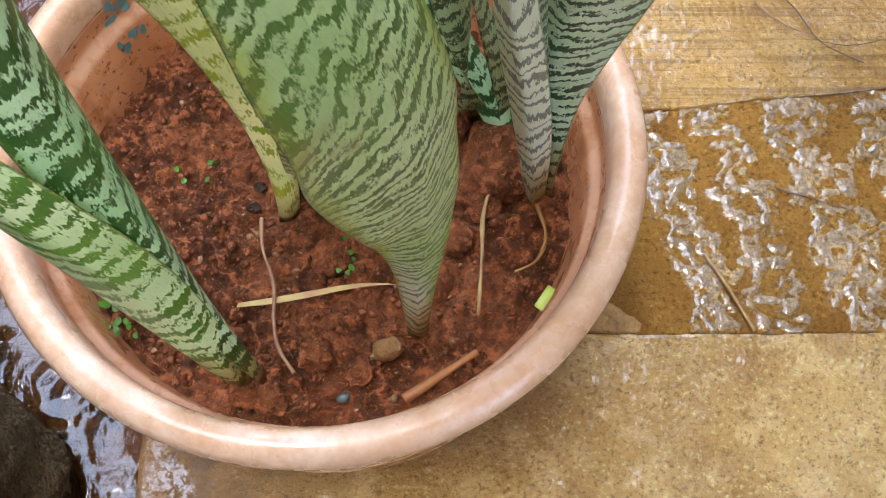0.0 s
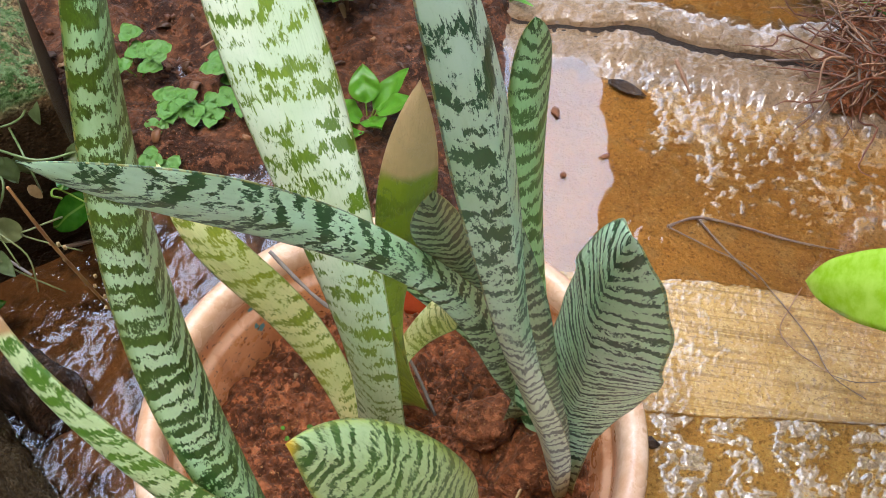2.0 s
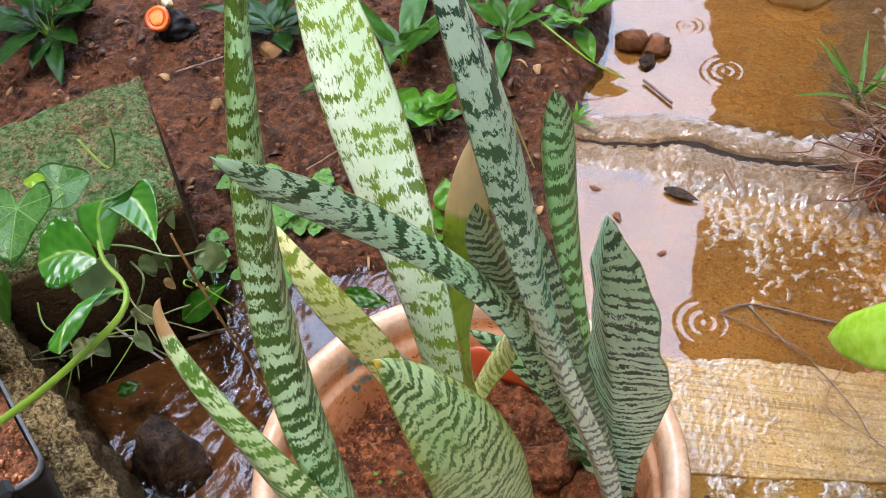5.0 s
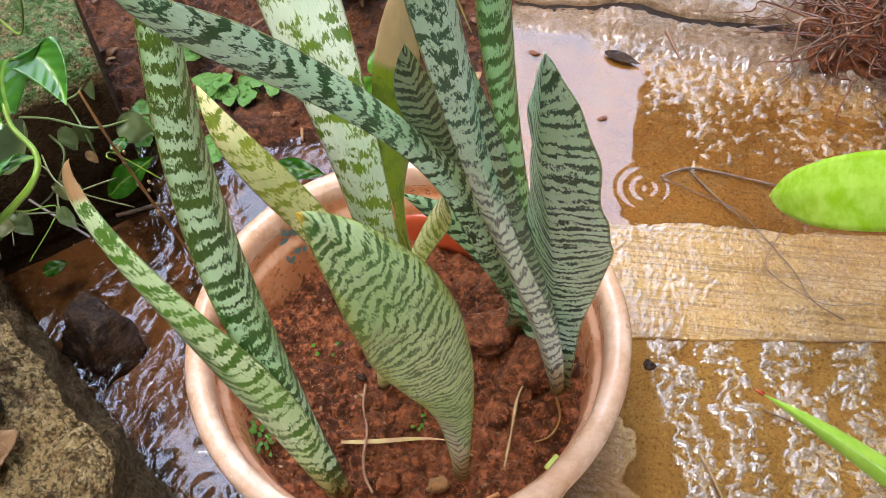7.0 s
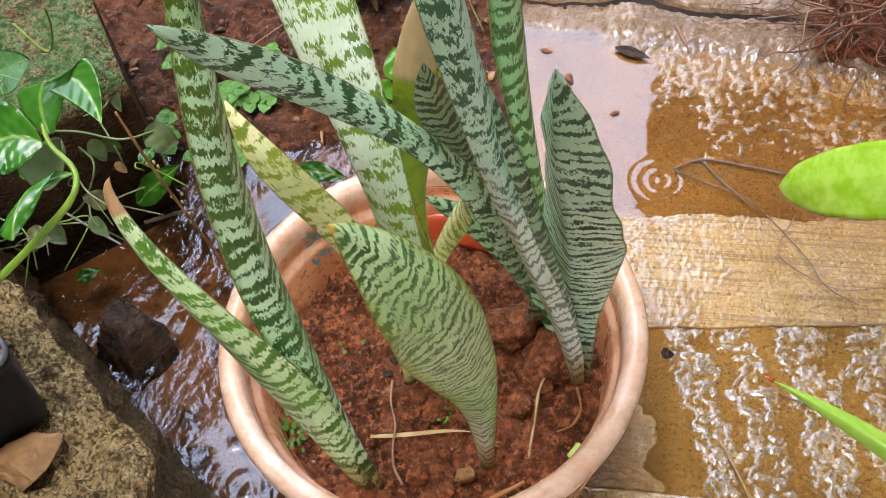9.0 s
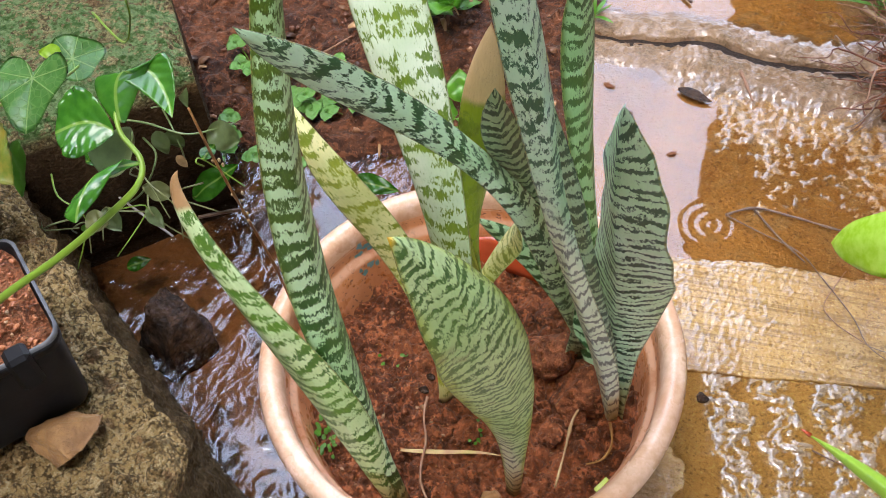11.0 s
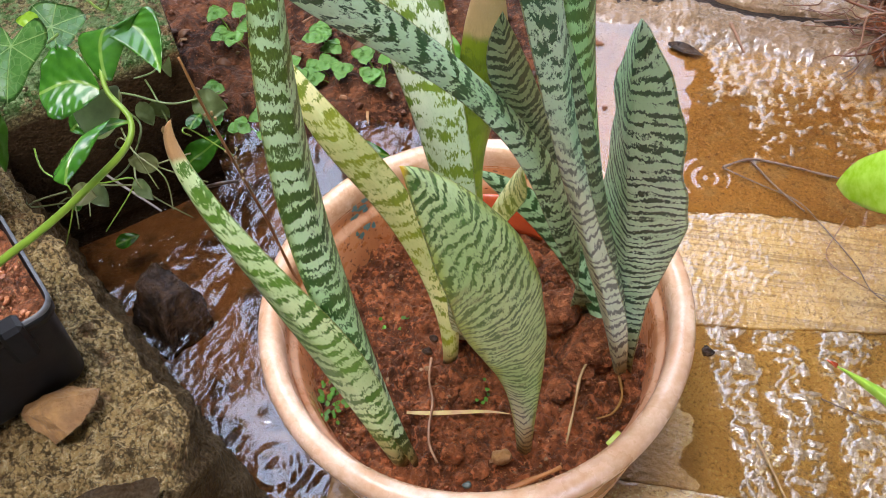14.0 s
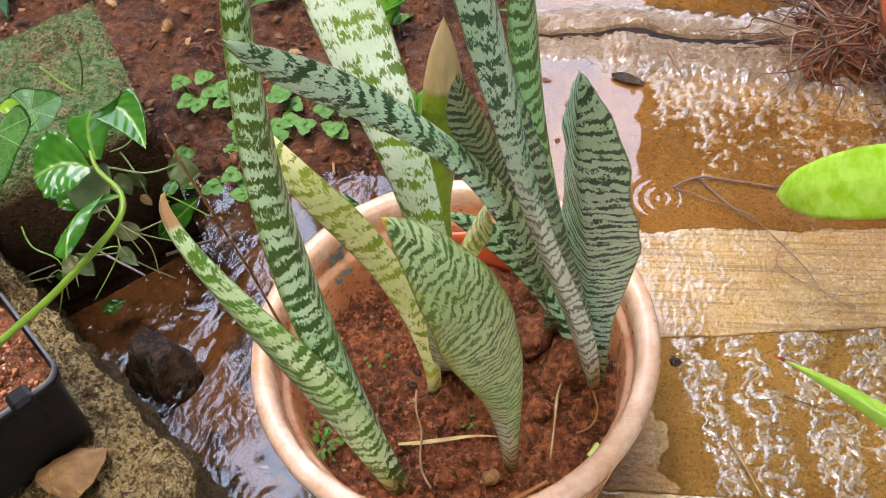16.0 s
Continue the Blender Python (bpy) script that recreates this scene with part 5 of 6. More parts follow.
def heart_material():
    """Deep glossy green with pale veins that fan out from the stalk."""
    n = Nodes("heart_green")
    uv = n.uv("uv")
    u, v, _ = n.split(uv)
    k = n.noise(1, 4, 0.6, n.stretch(60, 60, 1, uv))
    away = n.math("SQRT", n.math("ADD", n.math("MULTIPLY", u, u), n.math("MULTIPLY", v, v)))
    fan = n.math("ABSOLUTE", n.math("SINE", n.math("MULTIPLY", n.math("ARCTAN2", u, v), 3.5)))
    line = n.math("SUBTRACT", 1.0, n.step(n.math("MULTIPLY", fan, away), 0.0008, 0.0026))
    net = n.math("SUBTRACT", 1.0, n.step(n.voronoi(1, "DISTANCE_TO_EDGE", n.stretch(150, 150, 1, uv)), 0.02, 0.09))
    c = n.mix(n.step(k, 0.3, 0.7), (0.055, 0.19, 0.028), (0.10, 0.28, 0.055))
    c = n.mix(n.math("MULTIPLY", net, 0.30), c, (0.20, 0.40, 0.10))
    n.set(Base_Color=n.mix(n.math("MULTIPLY", line, 0.7), c, (0.30, 0.50, 0.16)), Roughness=0.26)
    return n.bump(n.math("ADD", n.math("MULTIPLY", line, -0.8), n.math("ADD", n.math("MULTIPLY", net, -0.4), k)), 0.5, 0.0012).m


HEART = heart_material()
SCALLOP = green("scalloped_green", (0.16, 0.42, 0.030), (0.24, 0.52, 0.07), 0.35)
FADING = green("fading_green", (0.16, 0.27, 0.03), (0.40, 0.34, 0.06), 0.4)
for b, t, w, lab in (((-0.3530, 0.0870, 0.330), (-0.3440, 0.0440, 0.322), 0.030, "heart-shaped glossy leaf"), ((-0.355, 0.1386, 0.3), (-0.3353, 0.1579, 0.3), 0.022, "heart-shaped glossy leaf")):
    ob = part("leaf", heart_leaf((Vector(t) - Vector(b)).length, w, seed=w * 100), HEART, vine, lab)
    ob.matrix_local = aim(b, t, (0, -0.5, 0.85))
geranium = thing("scalloped_weed", "low weed with scalloped bright green leaves and a fading leaf", "plant")
def scalloped(radius, seed, lobes=9):
    """A round leaf with a lobed margin, a little cupped."""
    bm = bmesh.new()
    uvl = bm.loops.layers.uv.new("uv")
    mid, prev, n_ = bm.verts.new((0, 0, 0)), None, 72
    for i in range(1, 8):
        f = i / 7
        ring = []
        for k in range(n_):
            a = 2 * math.pi * k / n_
            r = radius * f * (1 + 0.10 * f * f * abs(math.sin(lobes * a / 2)) - 0.5 * f * math.exp(-((math.pi - abs(a - math.pi)) / 0.22) ** 2))
            z = 0.22 * radius * f * f - 0.05 * radius * f * abs(math.sin(lobes * a / 2 + 1.57)) + 0.05 * radius * math.sin(3 * a + seed) * f
            ring.append(bm.verts.new((r * math.cos(a), r * math.sin(a), z)))
        for k in range(n_):
            q = (k + 1) % n_
            face = bm.faces.new((mid, ring[k], ring[q]) if prev is None else (prev[k], ring[k], ring[q], prev[q]))
            for lp in face.loops:
                lp[uvl].uv = lp.vert.co.xy
        prev = ring
    bmesh.ops.solidify(bm, geom=bm.faces[:], thickness=0.0005)
    return bm


for at, r, tilt, sd in (((-0.405, 0.030, 0.305), 0.016, 10, 1.0), ((-0.392, 0.008, 0.298), 0.012, -8, 2.0), ((-0.412, 0.058, 0.300), 0.013, 5, 3.0)):
    part("leaf", scalloped(r, sd), SCALLOP, geranium, "round scalloped bright green leaf").matrix_local = pose(*at, -25 + tilt, 8 - tilt, 60 * sd)
    part("stem", tube([(-0.425, 0.02, 0.208), ((at[0] - 0.425) / 2, (at[1] + 0.02) / 2, 0.26), at], 0.0011, 0.0008, seg=6, samples=5), STEMGREEN, geranium)
leaf_on(geranium, FADING, (-0.397, 0.052, 0.292), (-0.362, 0.022, 0.282), 0.021, 0.2, 0.2, seed=4.0, teeth=0.05, label="broad leaf fading to yellow")
part("stem", tube([(-0.425, 0.02, 0.208), (-0.415, 0.045, 0.26), (-0.397, 0.052, 0.292)], 0.0012, 0.0009, seg=6, samples=5), STEMGREEN, geranium)
leaf_on(vine, LIME, (-0.3599, 0.1355, 0.31), (-0.3784, 0.1316, 0.31), 0.006, 0.1, seed=2.5)
leaf_on(vine, MATT, (-0.3744, 0.0657, 0.28), (-0.3919, 0.0424, 0.225), 0.009, 0.2, seed=5.0)
leaf_on(vine, GLOSSY, (-0.2869, 0.0606, 0.3), (-0.3055, 0.0474, 0.29), 0.016, 0.1, 0.2, seed=6.0)

trailer = thing("trailing_weed", "tangle of trailing weed stems with dull folded leaves", "plant")
for pts, r in (([(-0.4259, 0.2543, 0.1), (-0.3737, 0.2029, 0.13), (-0.3446, 0.1749, 0.14), (-0.3639, 0.1617, 0.1), (-0.4109, 0.1814, 0.04)], 0.0013),
               ([(-0.4078, 0.1935, 0.16), (-0.3547, 0.1884, 0.17), (-0.3116, 0.1823, 0.17), (-0.2907, 0.201, 0.16), (-0.2806, 0.2198, 0.15)], 0.0012),
               ([(-0.3857, 0.2558, 0.14), (-0.3419, 0.2079, 0.16), (-0.3199, 0.1822, 0.15), (-0.324, 0.1862, 0.12)], 0.0011),
               ([(-0.4423, 0.2105, 0.13), (-0.4102, 0.1968, 0.14), (-0.3968, 0.206, 0.1), (-0.4021, 0.2267, 0.03)], 0.0010),
               ([(-0.3483, 0.2672, 0.16), (-0.3374, 0.2214, 0.17), (-0.3476, 0.1985, 0.18)], 0.0011)):
    part("stem", tube(pts, r, r * 0.7), GREYGREEN, trailer)
for b, t, w, m, sd in (((-0.3386, 0.1812, 0.17), (-0.3288, 0.1696, 0.15), 0.008, GREYGREEN, 1), ((-0.3282, 0.1835, 0.17), (-0.3205, 0.1839, 0.14), 0.008, GREYGREEN, 2), ((-0.2972, 0.196, 0.16), (-0.2674, 0.2011, 0.15), 0.014, GREYGREEN, 3),
                       ((-0.3392, 0.241, 0.18), (-0.3286, 0.2219, 0.16), 0.006, GREYGREEN, 4), ((-0.3383, 0.1977, 0.05), (-0.2982, 0.2144, 0.09), 0.014, GLOSSY, 5), ((-0.3194, 0.1717, 0.15), (-0.3102, 0.1671, 0.14), 0.004, STRAW, 6),
                       ((-0.3886, 0.1206, 0.02), (-0.3673, 0.1292, 0.03), 0.007, GLOSSY, 7), ((-0.1855, 0.2516, 0.05), (-0.1391, 0.2405, 0.06), 0.010, GLOSSY, 8)):
    leaf_on(trailer, m, b, t, w, 0.25, seed=sd)
rnd = random.Random(17)
TENDRIL = green("pale_tendril", (0.20, 0.22, 0.09), (0.13, 0.15, 0.05), 0.4)
for k in range(18):   # tangle along the foot of the block
    f = rnd.random() ** 0.8
    p = Vector((-0.285, 0.205, 0.04)).lerp(Vector((-0.47, 0.06, 0.08)), f) + Vector((rnd.uniform(-0.01, 0.03), rnd.uniform(-0.04, 0.0), rnd.uniform(0.03, 0.14)))
    q = p + Vector((rnd.uniform(-0.05, 0.08), rnd.uniform(-0.05, 0.01), rnd.uniform(-0.03, 0.05)))
    e = q + Vector((rnd.uniform(-0.03, 0.05), rnd.uniform(-0.04, 0.01), rnd.uniform(-0.05, 0.01)))
    part("stem", tube([p, (p + q) / 2 + Vector((0, -0.01, 0.012)), q, e], 0.0009, 0.0006, seg=6, samples=5), TENDRIL if k % 3 else STEMGREEN, trailer)
    if k % 3 != 1:
        leaf_on(trailer, (GREYGREEN, MATT, GREYGREEN, GLOSSY, TENDRIL)[k % 5], q, q + Vector((rnd.uniform(-0.04, 0.04), rnd.uniform(-0.03, 0.02), rnd.uniform(-0.012, 0.02))), rnd.uniform(0.005, 0.010), 0.3, seed=k)

stalk = thing("dry_stalk", "thin brown dry stalk with withered buds leaning on the pot", "stalk")
part("stem", tube([(-0.1356, -0.0419, 0.478), (-0.1344, -0.0369, 0.43), (-0.1338, -0.0254, 0.36), (-0.137, -0.0091, 0.29), (-0.14, 0.0062, 0.205), (-0.1409, 0.0175, 0.16)], 0.0007, 0.0012, wob=0.4), simple("brown_stalk", (0.42, 0.20, 0.07), (0.25, 0.11, 0.04), 60, 0.5), stalk)
bm = bmesh.new()
rnd = random.Random(3)
for k in range(11):
    p = Vector((-0.1344, -0.0369, 0.43)).lerp(Vector((-0.1338, -0.0254, 0.36)), rnd.random())
    bmesh.ops.create_icosphere(bm, subdivisions=1, radius=0.0010, matrix=Matrix.Translation(p + Vector((rnd.uniform(-1, 1), rnd.uniform(-1, 1), rnd.uniform(-1, 1))) * 0.004) @ Matrix.Diagonal((1, 1, rnd.uniform(1, 2.4), 1)))
part("bud", bm, STRAW, stalk, "withered pale buds")

tagged(part("grey_twig", tube([(-0.4569, 0.1943, 0.085), (-0.4049, 0.1723, 0.065), (-0.3443, 0.1508, 0.045)], 0.0017, 0.0011, wob=0.3), simple("grey_bark", (0.36, 0.34, 0.34), (0.22, 0.20, 0.20), 60, 0.4)), "thin grey twig leaning across the channel", "twig")


# ---- weeds on the earth behind ----
def weed(name, label, category, at, radius, count, length, width, material, seed, rise=(15, 60), group=""):
    e = thing(name, label, category, group)
    rnd = random.Random(seed)
    for k in range(count):
        a = 2 * math.pi * (k + rnd.uniform(-0.3, 0.3)) / count
        el = radians(rnd.uniform(*rise))
        r = radius * rnd.uniform(0.3, 1.0)
        d = Vector((math.cos(a) * math.cos(el), math.sin(a) * math.cos(el), math.sin(el)))
        base = Vector((math.cos(a) * r * 0.3, math.sin(a) * r * 0.3, 0.004 + r * math.sin(el)))
        part("stem", tube([(0, 0, -0.01), (base.x * 0.5, base.y * 0.5, base.z * 0.6), base], 0.0009, 0.0007, seg=5, samples=4), STEMGREEN, e)
        ln = length * rnd.uniform(0.7, 1.15)
        leaf_on(e, material, base, base + d * ln, width * rnd.uniform(0.8, 1.15), rnd.uniform(0.1, 0.4), seed=k + seed, up=(-d.x, -d.y, 1.2))
    e.matrix_world = Matrix.Translation(at)
    return e


BRIGHT = green("bright_green", (0.10, 0.33, 0.02), (0.17, 0.43, 0.04), 0.3)
weed("broad_weed", "low rosette weed with round bright green leaves on red earth", "weed", (-0.155, 0.530, 0.02), 0.055, 13, 0.048, 0.017, BRIGHT, 1, (5, 70))
weed("broad_weed", "bright green seedling weed behind the pot", "weed", (-0.105, 0.385, 0.0), 0.04, 6, 0.048, 0.013, BRIGHT, 11, (20, 65))
weed("lance_weed", "weed with long dark glossy lance leaves", "weed", (-0.215, 0.645, 0.02), 0.05, 8, 0.115, 0.014, WEEDGREEN, 2, (5, 60))
weed("lance_weed", "clump of dark glossy leaves at the border", "weed", (-0.70, 0.64, 0.02), 0.07, 18, 0.085, 0.014, DARKWEED, 3, (10, 60))
weed("lance_weed", "small dark green weed on the bank", "weed", (-0.395, 0.68, 0.02), 0.05, 11, 0.075, 0.012, DARKWEED, 4, (10, 60))
weed("broad_weed", "weed with oval green leaves beside the puddle", "weed", (-0.010, 0.735, 0.02), 0.06, 13, 0.050, 0.014, BRIGHT, 5, (5, 55))
weed("lance_weed", "small dark weed at the puddle's bank", "weed", (-0.095, 0.70, 0.02), 0.04, 8, 0.070, 0.011, WEEDGREEN, 12, (10, 55))
weed("grass_tuft", "tuft of green grass blades beside the roots", "grass", (0.33, 0.635, 0.012), 0.01, 9, 0.085, 0.0030, MATT, 6, (20, 70))
weed("grass_tuft", "sparse tuft of grass at the edge of the slab", "grass", (0.40, 0.80, 0.02), 0.03, 12, 0.075, 0.0025, MATT, 7, (20, 70))
weed("grass_tuft", "little grass at the foot of a leaf", "grass", (0.010, 0.572, 0.004), 0.02, 7, 0.026, 0.0025, BRIGHT, 8, (15, 60))


CLOVER = green("clover_green", (0.13, 0.34, 0.06), (0.20, 0.44, 0.09), 0.4)


def clover(at, seed):
    e = thing("clover", "small clover with three-lobed green leaves on wet earth", "clover", "clover patch")
    rnd = random.Random(seed)
    for k in range(rnd.randint(3, 5)):
        a, r = rnd.uniform(0, 6.28), rnd.uniform(0.006, 0.024)
        c = Vector((r * math.cos(a) * 1.25, r * math.sin(a) * 1.25, 0.018 + rnd.uniform(0, 0.02)))
        part("stem", tube([(0, 0, -0.01), (c.x * 0.6, c.y * 0.6, c.z * 0.7), c], 0.0007, 0.0006, seg=5, samples=4), STEMGREEN, e)
        b = rnd.uniform(0, 6.28)
        for q in range(3):
            d = Vector((math.cos(b + q * 2.09), math.sin(b + q * 2.09), rnd.uniform(-0.1, 0.3)))
            leaf_on(e, CLOVER, c, c + d * 0.014, 0.0068, 0.1, seed=k + q, up=(0, -0.2, 1))
    e.matrix_world = Matrix.Translation(at)


for k, at in enumerate(((-0.2483, 0.4266, 0.005), (-0.1859, 0.3892, 0.005), (-0.356, 0.4166, 0.01), (-0.2284, 0.3775, 0), (-0.2859, 0.3628, 0), (-0.3478, 0.2686, 0), (-0.3574, 0.3, 0), (-0.2813, 0.376, 0), (-0.178, 0.381, 0.0), (-0.342, 0.41, 0.01), (-0.280, 0.29, 0.0))):
    clover(at, 20 + k)

# ---- loose things on earth and paving ----
def earth_bits():
    """Crumbs of many tints: dark mould, red earth, a few pale chips."""
    n = Nodes("earth_bits")
    k, i = n.noise(120, 5, 0.6), n.island()
    c = n.mix(k, (0.17, 0.062, 0.028), (0.08, 0.032, 0.016))
    c = n.mix(n.step(i, 0.87, 0.89), c, n.mix(k, (0.10, 0.06, 0.042), (0.06, 0.038, 0.028)))
    c = n.mix(n.step(i, 0.92, 0.94), c, n.mix(k, (0.42, 0.24, 0.14), (0.30, 0.15, 0.08)))
    n.set(Base_Color=c, Roughness=0.4)
    return n.bump(n.noise(300, 4), 0.8, 0.004).m


EARTHBITS = earth_bits()


def on_bank(rnd):
    x, y = rnd.uniform(-0.9, 0.0), rnd.uniform(0.28, 1.0)
    return x, y, earth_height(x, y)


tagged(part("earth_crumbs", grains(3600, 8, on_bank, 0.0008, 0.0055), EARTHBITS), "crumbs and small stones of red earth", "earth crumbs", kind="stuff")
def litter_mesh():
    """Scraps of dead leaf, straw and bark strewn over the bank, as one mesh."""
    rnd, bm = random.Random(44), bmesh.new()
    for _ in range(420):
        x, y = rnd.uniform(-0.85, 0.0), rnd.uniform(0.24, 0.98)
        ln, wd, a = rnd.uniform(0.004, 0.022), rnd.uniform(0.0008, 0.005), rnd.uniform(0, 6.28)
        base = Vector((x, y, earth_height(x, y) + 0.0025))
        d, n_ = Vector((math.cos(a), math.sin(a), rnd.uniform(-0.2, 0.3))), Vector((-math.sin(a), math.cos(a), rnd.uniform(-0.3, 0.3)))
        rows = []
        for q in range(4):
            f = q / 3
            w = wd * (0.35 + math.sin(math.pi * (0.12 + 0.8 * f)))
            c = base + d * ln * f + Vector((0, 0, 0.25 * ln * math.sin(math.pi * f)))
            rows.append([bm.verts.new(c - n_ * w), bm.verts.new(c + n_ * w), bm.verts.new(c + n_ * w - Vector((0, 0, 0.0006))), bm.verts.new(c - n_ * w - Vector((0, 0, 0.0006)))])
        for r0, r1 in zip(rows, rows[1:]):
            for k in range(4):
                bm.faces.new((r0[k], r0[(k + 1) % 4], r1[(k + 1) % 4], r1[k]))
        bm.faces.new(rows[0])
        bm.faces.new(rows[-1])
    return bm


def litter_material():
    n = Nodes("leaf_litter")
    i = n.island()
    c = n.mix(n.step(i, 0.2, 0.8), (0.055, 0.028, 0.016), (0.16, 0.075, 0.036))
    c = n.mix(n.step(i, 0.84, 0.86), c, (0.36, 0.22, 0.11))
    n.set(Base_Color=c, Roughness=0.4, Specular_IOR_Level=0.3)
    return n.bump(n.noise(300, 3), 0.5, 0.001).m


tagged(part("leaf_litter", litter_mesh(), litter_material()), "scraps of dead leaf, bark and straw strewn on wet earth", "litter", kind="stuff")
for k, (at, sx, sy, sz, m, lab) in enumerate((
        ((0.060, 0.735, 0.008), 0.022, 0.018, 0.018, REDSTONE, "wet reddish stone in the far puddle"), ((0.092, 0.728, 0.006), 0.020, 0.017, 0.015, REDSTONE, "wet reddish stone in the far puddle"),
        ((0.085, 0.700, 0.002), 0.014, 0.012, 0.010, ROCK, "small dark stone in the far puddle"), ((0.0722, 0.4362, 0.001), 0.009, 0.005, 0.0025, REDSTONE, "brown pebble showing above the puddle"),
        ((0.0437, 0.4767, 0.001), 0.007, 0.0035, 0.002, REDSTONE, "brown pebble showing above the puddle"), ((0.1245, 0.3894, 0.001), 0.006, 0.0035, 0.002, REDSTONE, "brown pebble showing above the puddle"),
        ((0.088, 0.3613, 0.001), 0.004, 0.003, 0.003, REDSTONE, "brown pebble showing above the puddle"), ((0.0621, 0.382, 0.001), 0.004, 0.003, 0.002, REDSTONE, "brown pebble showing above the puddle"),
        ((0.1867, 0.103, 0.002), 0.007, 0.006, 0.005, ROCK, "dark wet pebble on the paving"), ((-0.3898, 0.6396, 0.03), 0.020, 0.014, 0.012, STONE, "buff stone half sunk in earth"),
        ((-0.4267, 0.5335, 0.03), 0.010, 0.008, 0.007, STONE, "small orange stone on earth"), ((0.0301, 0.3954, 0), 0.006, 0.005, 0.004, REDSTONE, "brown pebble beside the puddle"))):
    ob = tagged(part("pebble" if sx < 0.012 else "stone", boulder(sx, sy, sz, 30 + k, 3, 0.6, cut=9), m), lab, "stone", "stones on the ground")
    ob.matrix_world = Matrix.Translation(at) @ pose(0, 0, 0, 0, 0, 40 * k)


def twig(points, r, label, material=TWIG, tip=None, name="twig"):
    return tagged(part(name, tube(points, r, tip or r * 0.6, wob=0.5), material), label, "twig")


twig([(0.188, 0.317, 0.002), (0.215, 0.330, 0.004), (0.255, 0.326, 0.004), (0.300, 0.318, 0.004), (0.345, 0.315, 0.003)], 0.0014, "dark wet twig lying in the puddle")
twig([(0.190, 0.316, 0.002), (0.225, 0.300, 0.003), (0.262, 0.284, 0.003), (0.285, 0.255, 0.006), (0.315, 0.215, 0.006), (0.330, 0.186, 0.006), (0.358, 0.168, 0.006)], 0.0007, "thin forked twig from the puddle to the paving")
twig([(0.215, 0.330, 0.002), (0.240, 0.300, 0.003), (0.268, 0.272, 0.004)], 0.0013, "thin dark twig under water")
twig([(0.307, 0.268, 0.006), (0.296, 0.245, 0.006), (0.288, 0.222, 0.006), (0.300, 0.205, 0.006), (0.330, 0.186, 0.007)], 0.0006, "fine curved rootlet on cement", PALEROOT)
twig([(0.330, 0.186, 0.006), (0.352, 0.182, 0.007), (0.385, 0.190, 0.006)], 0.0005, "fine rootlet on cement", TWIG)
twig([(0.232, 0.022, 0.004), (0.243, 0.002, 0.005), (0.259, -0.031, 0.004)], 0.0014, "pale broken stick on washed cement", STRAW, 0.0011)
twig([(0.285, 0.070, 0.004), (0.330, 0.055, 0.004)], 0.0008, "dark splinter on washed cement")
twig([(-0.0711, 0.5179, 0.12), (-0.048, 0.4972, 0.07), (-0.0261, 0.481, 0.02)], 0.0016, "thin yellowed weed stalk over the earth", simple("straw_green", (0.28, 0.25, 0.06), (0.20, 0.18, 0.05), 50, 0.5), name="stalk")
twig([(-0.0838, 0.7293, 0.06), (-0.0239, 0.6792, 0.05), (0.0201, 0.6589, 0.03), (0.0587, 0.6551, 0.012)], 0.0018, "pale green runner over earth and water", STEMGREEN, name="stalk")
twig([(0.0824, 0.6635, 0.004), (0.119, 0.6253, 0.004)], 0.0028, "short dark stick in the far puddle", TWIG)
twig([(-0.4983, 0.5795, 0.035), (-0.4428, 0.6176, 0.035)], 0.0018, "dark twig lying on red earth")
twig([(-0.2826, 0.4364, 0.03), (-0.2526, 0.4669, 0.035)], 0.0013, "pale rootlet on earth", PALEROOT)
twig([(0.1845, 0.5133, 0.012), (0.1948, 0.4917, 0.008), (0.2016, 0.4788, 0.004)], 0.0022, "short grey stick by the crack", PALEROOT)
twig([(0.2732, 0.5271, 0.012), (0.3199, 0.5284, 0.02)], 0.0016, "dark thin root on the wet slab")
twig([(-0.3456, 0.2016, 0.01), (-0.3109, 0.2134, 0.015), (-0.2965, 0.2226, 0.01)], 0.0022, "brown wet twig at the channel", TWIG)
twig([(0.3115, 0.6305, 0.02), (0.3646, 0.6018, 0.02), (0.47, 0.66, 0.02)], 0.0040, "pale weathered stick lying beside the slab", STRAW)

dead = tagged(part("dead_leaf", blade([(0.120, 0.482, 0.004), (0.128, 0.479, 0.006), (0.136, 0.477, 0.006), (0.144, 0.474, 0.006), (0.152, 0.470, 0.005), (0.160, 0.468, 0.004)],
                                      [(0.0, 0.002, 0), (0.002, 0.007, 0), (0.002, 0.008, 0.001), (0.002, 0.007, 0), (0.001, 0.003, 0), (0, 0, 0)], 0.3, 0.0006, 16, 6), ROCK), "dark rotting leaf at the puddle's edge", "leaf")

